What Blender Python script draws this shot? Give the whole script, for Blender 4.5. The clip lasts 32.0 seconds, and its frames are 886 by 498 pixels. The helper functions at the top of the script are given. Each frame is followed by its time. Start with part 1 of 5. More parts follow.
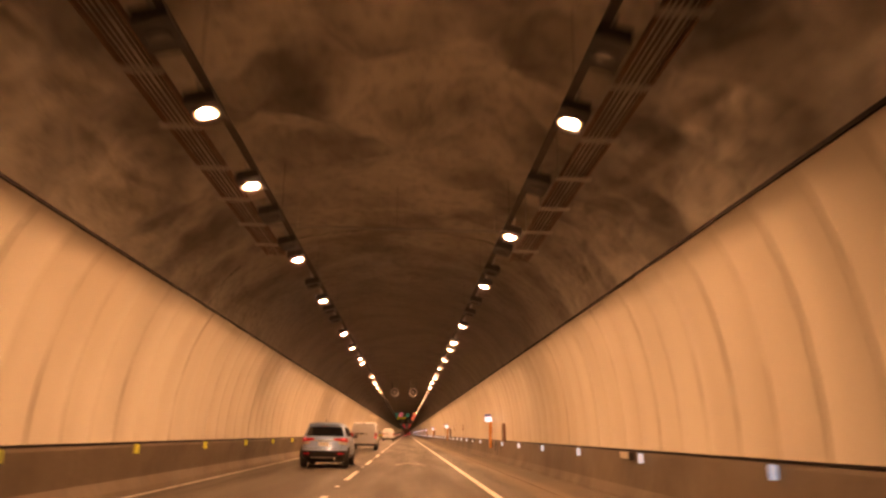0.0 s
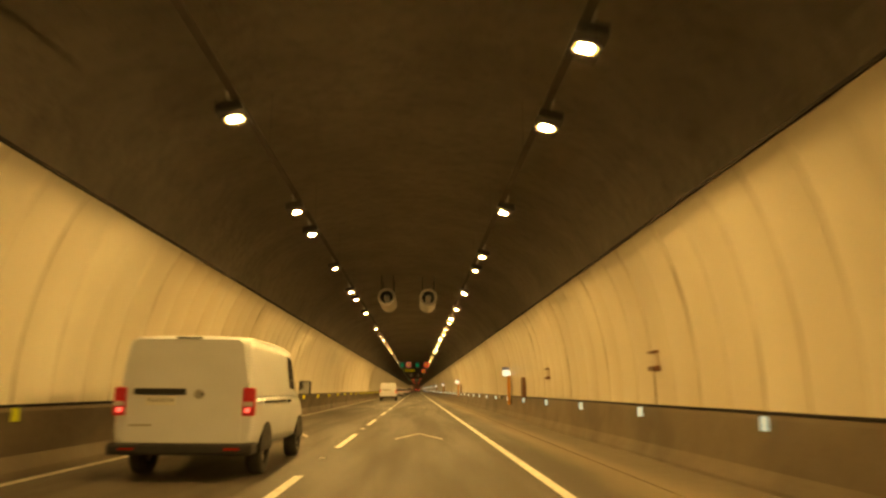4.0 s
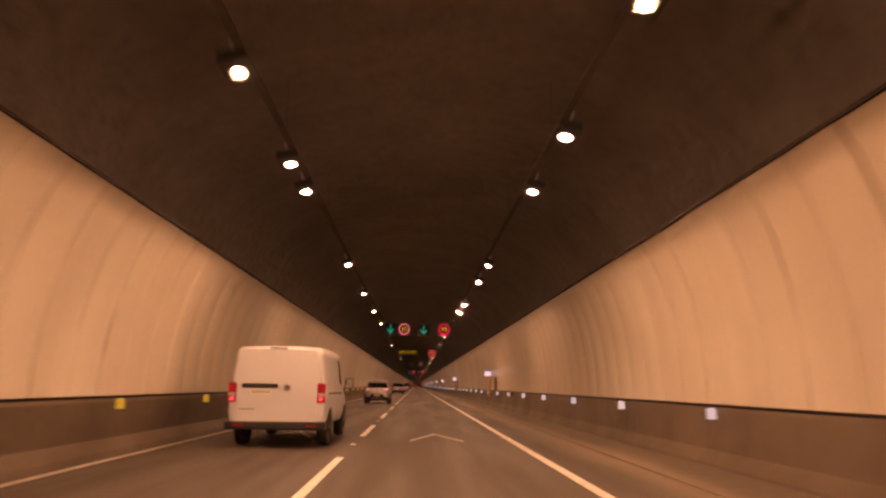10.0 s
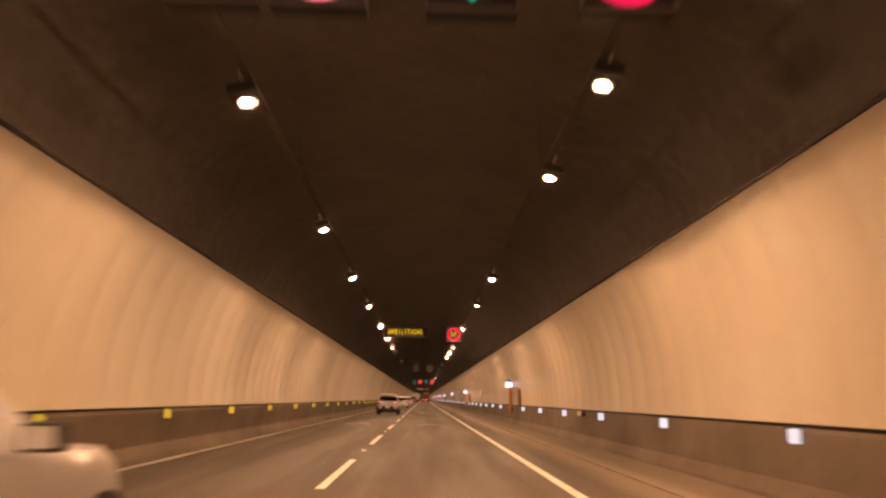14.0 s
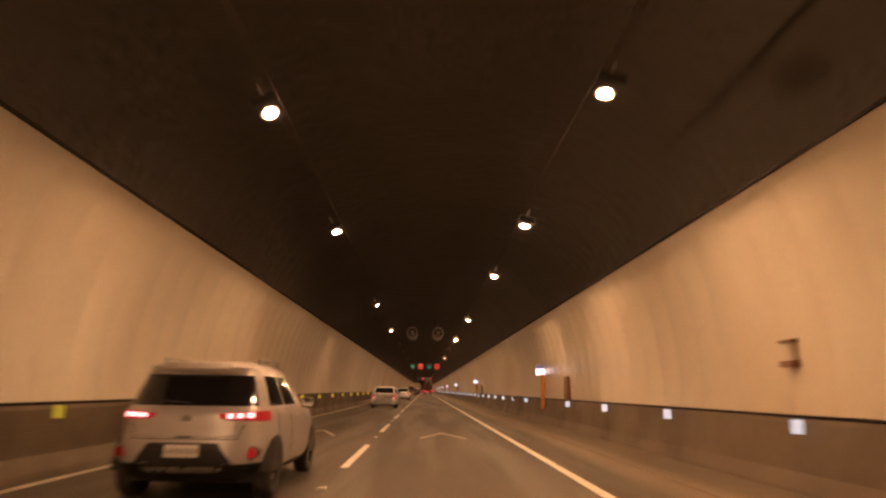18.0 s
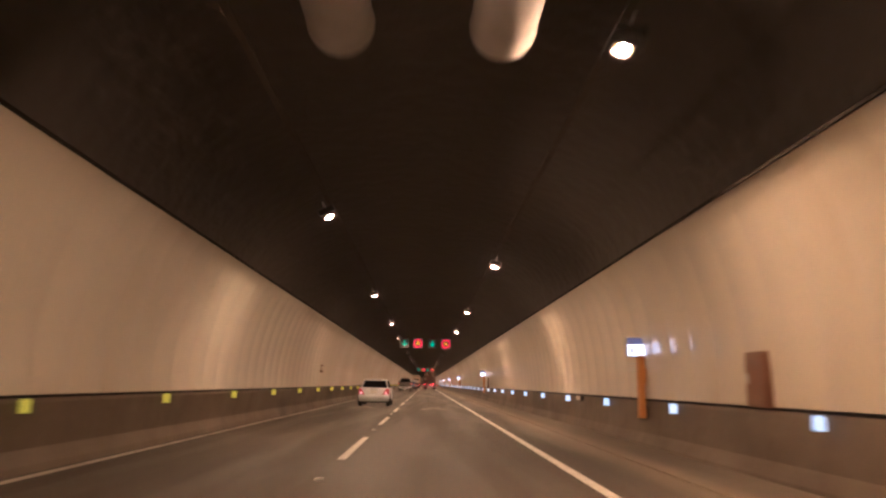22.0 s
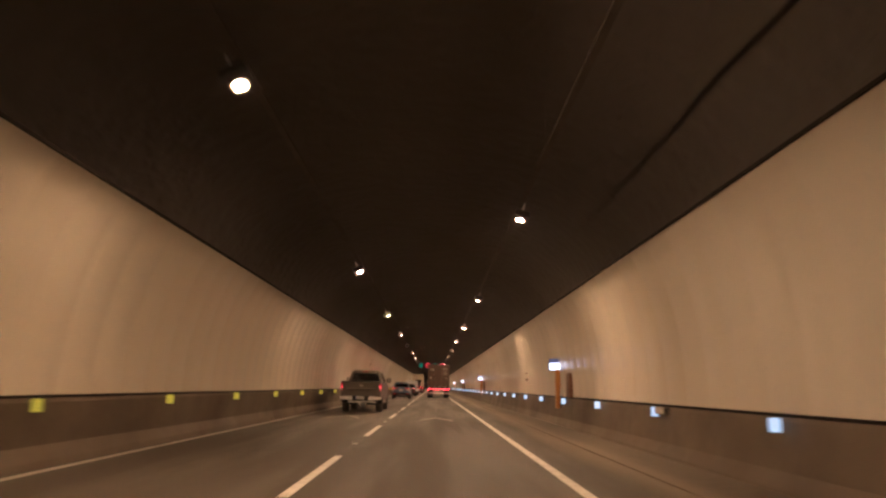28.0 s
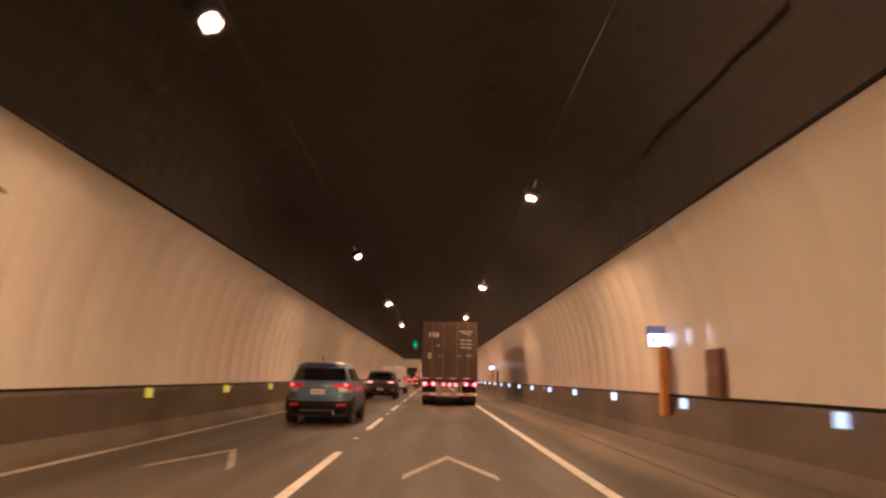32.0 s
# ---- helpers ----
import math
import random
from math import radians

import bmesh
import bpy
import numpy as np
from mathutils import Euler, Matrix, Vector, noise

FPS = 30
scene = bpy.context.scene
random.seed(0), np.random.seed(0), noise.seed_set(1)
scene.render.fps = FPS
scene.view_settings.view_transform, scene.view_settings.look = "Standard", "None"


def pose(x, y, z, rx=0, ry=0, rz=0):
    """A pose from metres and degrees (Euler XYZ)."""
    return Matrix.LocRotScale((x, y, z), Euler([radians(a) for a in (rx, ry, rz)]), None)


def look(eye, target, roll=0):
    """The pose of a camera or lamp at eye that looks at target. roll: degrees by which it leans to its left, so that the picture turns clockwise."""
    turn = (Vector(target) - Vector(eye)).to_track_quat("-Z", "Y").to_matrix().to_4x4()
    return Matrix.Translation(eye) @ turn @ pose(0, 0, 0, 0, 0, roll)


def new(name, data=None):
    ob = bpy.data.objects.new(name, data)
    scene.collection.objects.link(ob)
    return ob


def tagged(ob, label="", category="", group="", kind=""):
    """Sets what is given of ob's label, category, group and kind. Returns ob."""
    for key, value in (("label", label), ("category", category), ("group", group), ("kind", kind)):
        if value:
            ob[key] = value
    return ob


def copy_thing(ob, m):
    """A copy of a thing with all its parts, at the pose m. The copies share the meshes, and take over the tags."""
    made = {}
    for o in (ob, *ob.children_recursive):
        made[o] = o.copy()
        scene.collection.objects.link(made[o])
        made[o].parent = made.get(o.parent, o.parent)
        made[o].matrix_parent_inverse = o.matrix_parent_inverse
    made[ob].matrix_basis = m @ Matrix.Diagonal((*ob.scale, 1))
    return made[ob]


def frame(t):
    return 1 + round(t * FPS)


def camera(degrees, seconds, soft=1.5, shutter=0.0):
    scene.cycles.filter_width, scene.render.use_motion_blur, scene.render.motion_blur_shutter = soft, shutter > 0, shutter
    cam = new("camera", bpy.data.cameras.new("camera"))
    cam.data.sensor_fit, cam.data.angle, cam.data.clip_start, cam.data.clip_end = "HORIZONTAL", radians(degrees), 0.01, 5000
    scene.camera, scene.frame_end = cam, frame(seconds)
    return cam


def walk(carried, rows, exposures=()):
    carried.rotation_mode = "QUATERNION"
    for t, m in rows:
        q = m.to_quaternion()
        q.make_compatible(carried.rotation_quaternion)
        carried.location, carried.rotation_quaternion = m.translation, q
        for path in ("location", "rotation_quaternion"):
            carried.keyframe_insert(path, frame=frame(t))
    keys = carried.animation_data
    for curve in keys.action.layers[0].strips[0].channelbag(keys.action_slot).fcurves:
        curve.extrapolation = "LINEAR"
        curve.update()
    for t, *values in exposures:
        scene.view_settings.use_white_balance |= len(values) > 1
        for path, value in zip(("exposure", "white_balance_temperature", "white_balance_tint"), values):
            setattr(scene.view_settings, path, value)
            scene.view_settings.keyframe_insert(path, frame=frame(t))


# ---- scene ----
EXPOSURES = [
    (0.0, 0.25, 7100, 20), (1.0, 0.05, 6700, 2), (2.0, 0.05, 5000, -17), (3.0, 0.12, 6900, -46), (4.0, -0.05, 8700, -38), (7.0, -0.3, 7700, 0), (8.0, -0.38, 7300, 26),
    (9.0, -0.58, 6900, 29), (10.0, -0.38, 6400, 28), (11.0, 0.2, 6700, 16), (12.0, 0.4, 6100, 8), (13.0, 0.62, 6200, 12), (14.0, 0.65, 5900, 11), (17.0, 1.0, 5900, 20), (18.0, 0.5, 6300, 10), (19.0, 0.95, 5400, 14),
    (20.0, -0.25, 5300, 20), (21.0, 0.85, 4900, 4), (22.0, 1.1, 4850, 6), (23.0, 1.25, 5000, 16), (24.0, 1.15, 5200, 10), (27.0, 1.0, 5000, 6), (28.0, 0.88, 5000, 0), (29.0, 1.4, 5200, -4), (30.0, 0.95, 5500, -6), (31.0, 1.15, 5100, 0), (32.0, 1.32, 5100, 6)]
cam = camera(64.0, 32.0, soft=2.5, shutter=0.5)
EYE = 1.23
# seconds, x, y, yaw to the left, pitch up, roll
PATH = [
    (0.0, 0.340, 9.81, -2.648, 14.641, 0.884), (0.5, 0.391, 15.46, -2.507, 13.954, 0.845),
    (1.0, 0.440, 21.02, -2.369, 13.309, 0.801), (1.5, 0.485, 26.17, -2.235, 12.748, 0.747),
    (2.0, 0.522, 31.22, -2.108, 12.314, 0.672), (2.5, 0.558, 36.67, -2.181, 11.955, 0.560),
    (3.0, 0.550, 42.30, -2.234, 11.535, 0.487), (3.5, 0.501, 47.85, -2.173, 11.236, 0.438),
    (4.0, 0.428, 53.31, -2.042, 11.243, 0.411), (4.5, 0.354, 58.71, -1.926, 11.195, 0.408),
    (5.0, 0.291, 64.13, -1.897, 11.129, 0.410), (5.5, 0.237, 69.58, -1.915, 11.049, 0.414),
    (6.0, 0.187, 75.05, -1.941, 10.963, 0.418), (6.5, 0.140, 80.55, -1.939, 10.874, 0.419),
    (7.0, 0.093, 86.07, -1.869, 10.788, 0.416), (7.5, 0.059, 91.69, -1.917, 11.286, 0.384),
    (8.0, 0.043, 97.43, -2.090, 11.753, 0.383), (8.5, 0.034, 103.31, -2.204, 11.644, 0.436),
    (9.0, 0.022, 109.12, -2.163, 11.385, 0.530), (9.5, 0.021, 114.54, -2.080, 11.173, 0.653),
    (10.0, 0.030, 119.95, -2.003, 10.906, 0.781), (10.5, 0.047, 126.15, -1.920, 10.874, 0.909),
    (11.0, 0.070, 132.34, -1.821, 11.366, 1.028), (11.5, 0.103, 138.06, -1.778, 11.852, 1.134),
    (12.0, 0.132, 143.73, -1.728, 11.941, 1.225), (12.5, 0.144, 149.37, -1.739, 11.907, 1.294),
    (13.0, 0.144, 155.15, -1.753, 11.784, 1.330), (13.5, 0.150, 160.80, -1.640, 11.779, 1.180),
    (14.0, 0.155, 166.66, -1.360, 11.950, 0.900), (14.5, 0.150, 172.28, -1.420, 11.880, 0.940),
    (15.0, 0.130, 178.30, -1.480, 11.475, 1.000), (15.5, 0.108, 184.29, -1.480, 11.210, 1.030),
    (16.0, 0.086, 190.30, -1.465, 11.029, 1.057), (16.5, 0.067, 196.25, -1.366, 11.083, 1.020),
    (17.0, 0.046, 202.22, -1.262, 11.321, 0.997), (17.5, 0.024, 208.12, -1.242, 11.315, 0.980),
    (18.0, 0.007, 214.15, -1.277, 11.267, 0.952), (18.5, 0.008, 220.19, -1.328, 11.425, 0.914),
    (19.0, 0.023, 226.18, -1.321, 11.630, 0.907), (19.5, 0.036, 232.22, -1.197, 11.372, 1.004),
    (20.0, 0.042, 238.32, -1.027, 10.859, 1.144), (20.5, 0.047, 244.48, -0.925, 10.503, 1.274),
    (21.0, 0.058, 250.69, -1.008, 10.714, 1.335), (21.5, 0.076, 256.83, -1.104, 10.798, 1.228),
    (22.0, 0.094, 262.94, -1.187, 10.761, 1.022), (22.5, 0.102, 269.06, -1.144, 11.027, 0.795),
    (23.0, 0.099, 275.24, -1.000, 11.366, 0.611), (23.5, 0.090, 281.39, -0.857, 11.306, 0.546),
    (24.0, 0.092, 287.45, -0.800, 11.314, 0.563), (24.5, 0.111, 293.46, -0.774, 11.268, 0.657),
    (25.0, 0.142, 299.48, -0.725, 11.220, 0.776), (25.5, 0.182, 305.49, -0.655, 11.180, 0.904),
    (26.0, 0.225, 311.51, -0.569, 11.159, 1.034), (26.5, 0.268, 317.54, -0.466, 11.167, 1.153),
    (27.0, 0.309, 323.56, -0.345, 11.215, 1.247), (27.5, 0.350, 329.41, -0.429, 11.132, 1.303),
    (28.0, 0.382, 335.33, -0.525, 10.994, 1.312), (28.5, 0.390, 341.49, -0.425, 10.880, 1.282),
    (29.0, 0.394, 347.60, -0.333, 10.985, 1.233), (29.5, 0.397, 353.60, -0.309, 11.031, 1.175),
    (30.0, 0.396, 359.76, -0.408, 11.273, 1.119), (30.5, 0.381, 366.14, -0.636, 11.419, 1.104),
    (31.0, 0.352, 372.61, -0.746, 11.070, 1.090), (31.5, 0.319, 378.94, -0.652, 10.495, 1.057),
    (32.0, 0.292, 385.21, -0.524, 10.275, 1.006)]


def eye_pose(x, y, yaw, pitch, roll):
    eye = Vector((x, y, EYE))
    a, b = radians(yaw), radians(pitch)
    ahead = Vector((-math.sin(a) * math.cos(b), math.cos(a) * math.cos(b), math.sin(b)))
    return look(eye, eye + ahead, roll)


walk(cam, [(t, eye_pose(*rest)) for t, *rest in PATH],
     exposures=EXPOSURES)

# ---- light: a closed tunnel, lit by its own lamps ----
world = bpy.data.worlds.new("world")
scene.world = world
world.use_nodes = True
world.node_tree.nodes["Background"].inputs[0].default_value = (0.01, 0.008, 0.006, 1)
world.node_tree.nodes["Background"].inputs[1].default_value = 0.02

SODIUM = (1.0, 0.50, 0.22)
LAMP_POWER = 3350.0


# ---- materials ----
class Mat:
    """A small wrapper that wires procedural nodes."""

    def __init__(self, name, base, rough=0.6, metal=0.0, spec=0.5):
        self.m = bpy.data.materials.new(name)
        self.m.use_nodes = True
        self.t = self.m.node_tree
        self.b = self.t.nodes["Principled BSDF"]
        self.b.inputs["Base Color"].default_value = (*base, 1)
        self.b.inputs["Roughness"].default_value = rough
        self.b.inputs["Metallic"].default_value = metal
        self.b.inputs["Specular IOR Level"].default_value = spec
        self.colour = None
        self.base = base

    def node(self, kind, **sets):
        n = self.t.nodes.new(kind)
        for key, value in sets.items():
            if key in n.inputs:
                n.inputs[key].default_value = value
        return n

    def coords(self, scale=(1, 1, 1)):
        geo = self.t.nodes.new("ShaderNodeNewGeometry")
        mp = self.t.nodes.new("ShaderNodeMapping")
        mp.inputs["Scale"].default_value = scale
        self.t.links.new(geo.outputs["Position"], mp.inputs["Vector"])
        return mp.outputs["Vector"]

    def noise(self, scale, detail=4.0, stretch=(1, 1, 1), lo=0.35, hi=0.65):
        n = self.node("ShaderNodeTexNoise", Scale=scale, Detail=detail)
        self.t.links.new(self.coords(stretch), n.inputs["Vector"])
        r = self.t.nodes.new("ShaderNodeMapRange")
        r.interpolation_type = "SMOOTHSTEP"
        r.inputs["From Min"].default_value, r.inputs["From Max"].default_value = lo, hi
        self.t.links.new(n.outputs["Fac"], r.inputs["Value"])
        return r.outputs["Result"]

    def band(self, a, b, c, d, ragged):
        """A soft band across the road, from x = a..b to c..d, with ragged edges."""
        geo = self.t.nodes.new("ShaderNodeNewGeometry")
        axes = self.t.nodes.new("ShaderNodeSeparateXYZ")
        self.t.links.new(geo.outputs["Position"], axes.inputs[0])
        wob = self.t.nodes.new("ShaderNodeMath")
        wob.operation = "MULTIPLY_ADD"
        self.t.links.new(self.noise(0.6, 4, (1, 0.35, 1), 0.2, 0.8), wob.inputs[0])
        wob.inputs[1].default_value = ragged
        self.t.links.new(axes.outputs[0], wob.inputs[2])
        out = []
        for lo, hi, to0, to1 in ((a, b, 0.0, 1.0), (c, d, 1.0, 0.0)):
            r = self.t.nodes.new("ShaderNodeMapRange")
            r.interpolation_type = "SMOOTHSTEP"
            for key, value in (("From Min", lo), ("From Max", hi), ("To Min", to0), ("To Max", to1)):
                r.inputs[key].default_value = value
            self.t.links.new(wob.outputs[0], r.inputs["Value"])
            out.append(r.outputs["Result"])
        mul = self.t.nodes.new("ShaderNodeMath")
        mul.operation = "MULTIPLY"
        self.t.links.new(out[0], mul.inputs[0])
        self.t.links.new(out[1], mul.inputs[1])
        return mul.outputs[0]

    def mix(self, factor, other, amount=1.0):
        """Blend the colour so far towards another one, by a factor output."""
        mixer = self.t.nodes.new("ShaderNodeMix")
        mixer.data_type = "RGBA"
        if amount != 1.0:
            mul = self.t.nodes.new("ShaderNodeMath")
            mul.operation = "MULTIPLY"
            mul.inputs[1].default_value = amount
            self.t.links.new(factor, mul.inputs[0])
            factor = mul.outputs[0]
        self.t.links.new(factor, mixer.inputs[0])
        if self.colour is None:
            mixer.inputs[6].default_value = (*self.base, 1)
        else:
            self.t.links.new(self.colour, mixer.inputs[6])
        mixer.inputs[7].default_value = (*other, 1)
        self.colour = mixer.outputs[2]
        self.t.links.new(self.colour, self.b.inputs["Base Color"])
        return self

    def random_tint(self, other, amount):
        info = self.t.nodes.new("ShaderNodeObjectInfo")
        return self.mix(info.outputs["Random"], other, amount)

    def bump(self, height, strength=0.3, distance=0.02):
        bp = self.t.nodes.new("ShaderNodeBump")
        bp.inputs["Strength"].default_value, bp.inputs["Distance"].default_value = strength, distance
        self.t.links.new(height, bp.inputs["Height"])
        self.t.links.new(bp.outputs["Normal"], self.b.inputs["Normal"])
        return self

    def rough(self, factor, lo, hi):
        r = self.t.nodes.new("ShaderNodeMapRange")
        r.inputs["To Min"].default_value, r.inputs["To Max"].default_value = lo, hi
        self.t.links.new(factor, r.inputs["Value"])
        self.t.links.new(r.outputs["Result"], self.b.inputs["Roughness"])
        return self

    def glow(self, colour, strength):
        self.b.inputs["Emission Color"].default_value = (*colour, 1)
        self.b.inputs["Emission Strength"].default_value = strength
        return self


def finish(m):
    return m.m


def make_panel(name, seams):
    m = Mat(name, (0.78, 0.745, 0.66), 0.3, 0.0, 0.2 if seams else 0.45)
    if not seams:
        m.b.inputs["Coat Weight"].default_value = 0.3
        m.b.inputs["Coat Roughness"].default_value = 0.13
    m.random_tint((0.66, 0.61, 0.55), 0.14 if seams else 0.06)
    m.mix(m.noise(0.20, 1, (1, 0.9, 0.3), 0.15, 0.85), (0.52, 0.46, 0.39), 0.5)
    m.mix(m.noise(0.8, 1, (1, 1.2, 0.10), 0.2, 0.85), (0.45, 0.39, 0.32), 0.4 if seams else 0.18)
    m.mix(m.noise(0.09, 2, (1, 1, 1.6), 0.4, 0.7), (0.50, 0.42, 0.30), 0.5 if seams else 0.6)
    m.mix(m.noise(7, 2, (1, 1, 0.4), 0.2, 0.9), (0.60, 0.55, 0.48), 0.2)
    if seams:
        # dust that has run down from the joints: strongest at the sheet's edge, uneven along it
        at = m.t.nodes.new("ShaderNodeTexCoord")
        axes = m.t.nodes.new("ShaderNodeSeparateXYZ")
        m.t.links.new(at.outputs["Object"], axes.inputs[0])
        edge = m.node("ShaderNodeMapRange")
        edge.interpolation_type = "SMOOTHSTEP"
        for key, value in (("From Min", 0.10), ("From Max", 0.0), ("To Min", 0.0), ("To Max", 1.0)):
            edge.inputs[key].default_value = value
        m.t.links.new(axes.outputs[1], edge.inputs["Value"])
        both = m.t.nodes.new("ShaderNodeMath")
        both.operation = "MULTIPLY"
        m.t.links.new(edge.outputs["Result"], both.inputs[0])
        m.t.links.new(m.noise(0.9, 2, (1, 1, 0.8), 0.35, 0.8), both.inputs[1])
        some = m.t.nodes.new("ShaderNodeMath")
        some.operation = "MULTIPLY"
        info = m.t.nodes.new("ShaderNodeObjectInfo")
        m.t.links.new(both.outputs[0], some.inputs[0])
        m.t.links.new(info.outputs["Random"], some.inputs[1])
        m.mix(some.outputs[0], (0.20, 0.145, 0.09), 0.95)
    m.rough(m.noise(0.4, 1, (1, 1, 0.4), 0.1, 0.9), 0.3, 0.42)
    return finish(m.bump(m.noise(0.5, 0, (1, 1, 1), 0.0, 1.0), 0.08, 0.05))


def make_lining():
    """Bare pale rock at the mouth, which passes into sprayed concrete and then into a darker stretch."""
    m = Mat("sprayed_concrete", (0.78, 0.73, 0.65), 0.92)
    m.mix(m.noise(0.45, 4, (1, 1, 1), 0.36, 0.72), (0.13, 0.115, 0.095), 0.85)
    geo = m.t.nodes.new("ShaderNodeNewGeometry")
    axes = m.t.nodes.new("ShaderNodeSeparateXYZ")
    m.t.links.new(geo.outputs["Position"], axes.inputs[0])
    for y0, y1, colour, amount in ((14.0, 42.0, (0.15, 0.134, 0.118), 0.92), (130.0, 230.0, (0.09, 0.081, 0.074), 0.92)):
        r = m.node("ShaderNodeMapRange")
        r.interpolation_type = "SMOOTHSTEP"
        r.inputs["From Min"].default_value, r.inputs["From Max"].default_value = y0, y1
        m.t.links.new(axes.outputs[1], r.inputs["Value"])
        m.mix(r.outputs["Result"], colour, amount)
    m.mix(m.noise(3.5, 4, (1, 1, 1), 0.4, 0.8), (0.10, 0.09, 0.08), 0.4)
    return finish(m.bump(m.noise(2.2, 4), 0.7, 0.05))


def make_asphalt():
    m = Mat("asphalt", (0.060, 0.048, 0.036), 0.62)
    m.mix(m.noise(0.9, 3, (1.6, 0.06, 1), 0.4, 0.75), (0.045, 0.036, 0.027), 0.6)
    m.mix(m.noise(0.2, 3, (1.5, 0.4, 1), 0.45, 0.8), (0.088, 0.070, 0.051), 0.35)
    m.mix(m.noise(60, 3), (0.11, 0.092, 0.072), 0.3)
    m.mix(m.band(2.9, 3.6, 9.0, 9.9, 0.3), (0.20, 0.163, 0.118), 0.8)
    m.rough(m.noise(0.7, 4, (1.5, 0.1, 1)), 0.55, 0.75)
    return finish(m.bump(m.noise(70, 3), 0.35, 0.01))


def make_gutter():
    """Concrete with pale dust by the road, darker brown towards the barrier."""
    m = Mat("gutter_concrete", (0.135, 0.108, 0.077), 0.8)
    m.mix(m.noise(0.8, 3, (1, 0.3, 1), 0.36, 0.8), (0.078, 0.062, 0.046), 0.7)
    m.mix(m.band(-9.9, -9.0, 3.75, 4.35, 0.3), (0.23, 0.19, 0.136), 0.85)
    m.mix(m.noise(20, 3), (0.12, 0.105, 0.088), 0.3)
    return finish(m.bump(m.noise(3, 4), 0.3, 0.02))


def make_simple(name, base, rough, metal=0.0, other=None, scale=6.0, amount=0.5, bump=0.0, stretch=(1, 1, 1), spec=0.5):
    m = Mat(name, base, rough, metal, spec)
    other = other or tuple(c * 0.6 for c in base)
    m.mix(m.noise(scale, 3, stretch, 0.36, 0.8), other, amount)
    m.mix(m.noise(scale * 7, 3, (1, 1, 1), 0.5, 0.8), tuple(c * 0.8 for c in base), amount * 0.5)
    m.rough(m.noise(scale * 0.7, 2, (1, 1, 1), 0.2, 0.8), max(0.04, rough - 0.12), min(1.0, rough + 0.12))
    if bump:
        m.bump(m.noise(scale * 3, 4), bump, 0.02)
    return finish(m)


def make_glow(name, colour, strength, base=(0.5, 0.5, 0.5)):
    return finish(Mat(name, base, 0.35).glow(colour, strength))


PANEL = make_panel("enamel_panel", False)
PANEL_RUN = make_panel("enamel_panel_with_dusty_joints", True)
LINING = make_lining()
ASPHALT = make_asphalt()
SOOT = make_simple("soot_stain", (0.03, 0.026, 0.022), 0.9, other=(0.075, 0.064, 0.052), scale=4, amount=0.8, stretch=(1, 1, 0.3))
FADED_SOOT = make_simple("faded_soot_stain", (0.075, 0.064, 0.052), 0.9, other=(0.13, 0.11, 0.09), scale=4, amount=0.8, stretch=(1, 1, 0.3))
GUTTER = make_gutter()
BARRIER = make_simple("barrier_concrete", (0.135, 0.104, 0.074), 0.75, other=(0.066, 0.050, 0.036), scale=0.9, amount=0.8, bump=0.3, stretch=(1, 0.5, 0.8))
CAP_RAIL = make_simple("dark_cap_rail", (0.026, 0.022, 0.019), 0.9, scale=2.0, spec=0.08)
ROCK = make_simple("sprayed_concrete", (0.23, 0.205, 0.18), 0.9, other=(0.16, 0.145, 0.13), scale=0.5, amount=0.8, bump=0.5)
PAINT_WHITE = make_simple("road_paint", (0.76, 0.74, 0.69), 0.6, other=(0.30, 0.28, 0.25), scale=5, amount=0.6, bump=0.2)
PAINT_SIDE = make_simple("dulled_road_paint", (0.5, 0.47, 0.42), 0.65, other=(0.24, 0.22, 0.19), scale=3, amount=0.7, bump=0.2)
TRAY = make_simple("sooty_zinc", (0.115, 0.103, 0.092), 0.9, scale=3, amount=0.4, spec=0.1)
PAINT_OLD = make_simple("worn_road_paint", (0.42, 0.39, 0.34), 0.65, other=(0.15, 0.14, 0.12), scale=6, amount=0.8, bump=0.2)
STUD = make_simple("road_stud_white", (0.85, 0.85, 0.82), 0.25)
STEEL = make_simple("galvanised_steel", (0.42, 0.41, 0.40), 0.42, 0.8, scale=4)
DARK_STEEL = make_simple("dark_painted_steel", (0.05, 0.047, 0.045), 0.5, 0.2, scale=4)
LAMP_LENS = make_glow("lamp_burner", SODIUM, LAMP_POWER, (0.9, 0.85, 0.7))
LAMP_GLASS = make_glow("lamp_glass", (1.0, 0.52, 0.13), 0.9, (0.7, 0.6, 0.45))
LAMP_DARK = make_simple("unlit_lamp_glass", (0.16, 0.15, 0.14), 0.15)
# Delineators only reflect: the headlights' return is put in as a weak glow.
BLUE_SHINE = make_glow("white_delineator", (0.66, 0.80, 1.0), 0.45, (0.8, 0.85, 0.9))
YELLOW_SHINE = make_glow("yellow_delineator", (0.85, 0.75, 0.08), 0.14, (0.75, 0.65, 0.08))
ORANGE = make_simple("orange_painted_post", (0.55, 0.24, 0.05), 0.5, scale=3, amount=0.3)
RUST = make_simple("brown_cabinet_paint", (0.16, 0.075, 0.04), 0.5, scale=3, amount=0.5)
BLACK = make_simple("matt_black_sign", (0.012, 0.011, 0.012), 0.6, scale=3, amount=0.3)
SIGN_FACE = make_simple("smoked_sign_face", (0.03, 0.022, 0.026), 0.4, scale=3, amount=0.3)
GREEN_LED = make_glow("green_led", (0.02, 0.85, 0.50), 0.34, (0.02, 0.3, 0.2))
RED_LED = make_glow("red_led", (1.0, 0.006, 0.07), 0.8, (0.3, 0.02, 0.03))
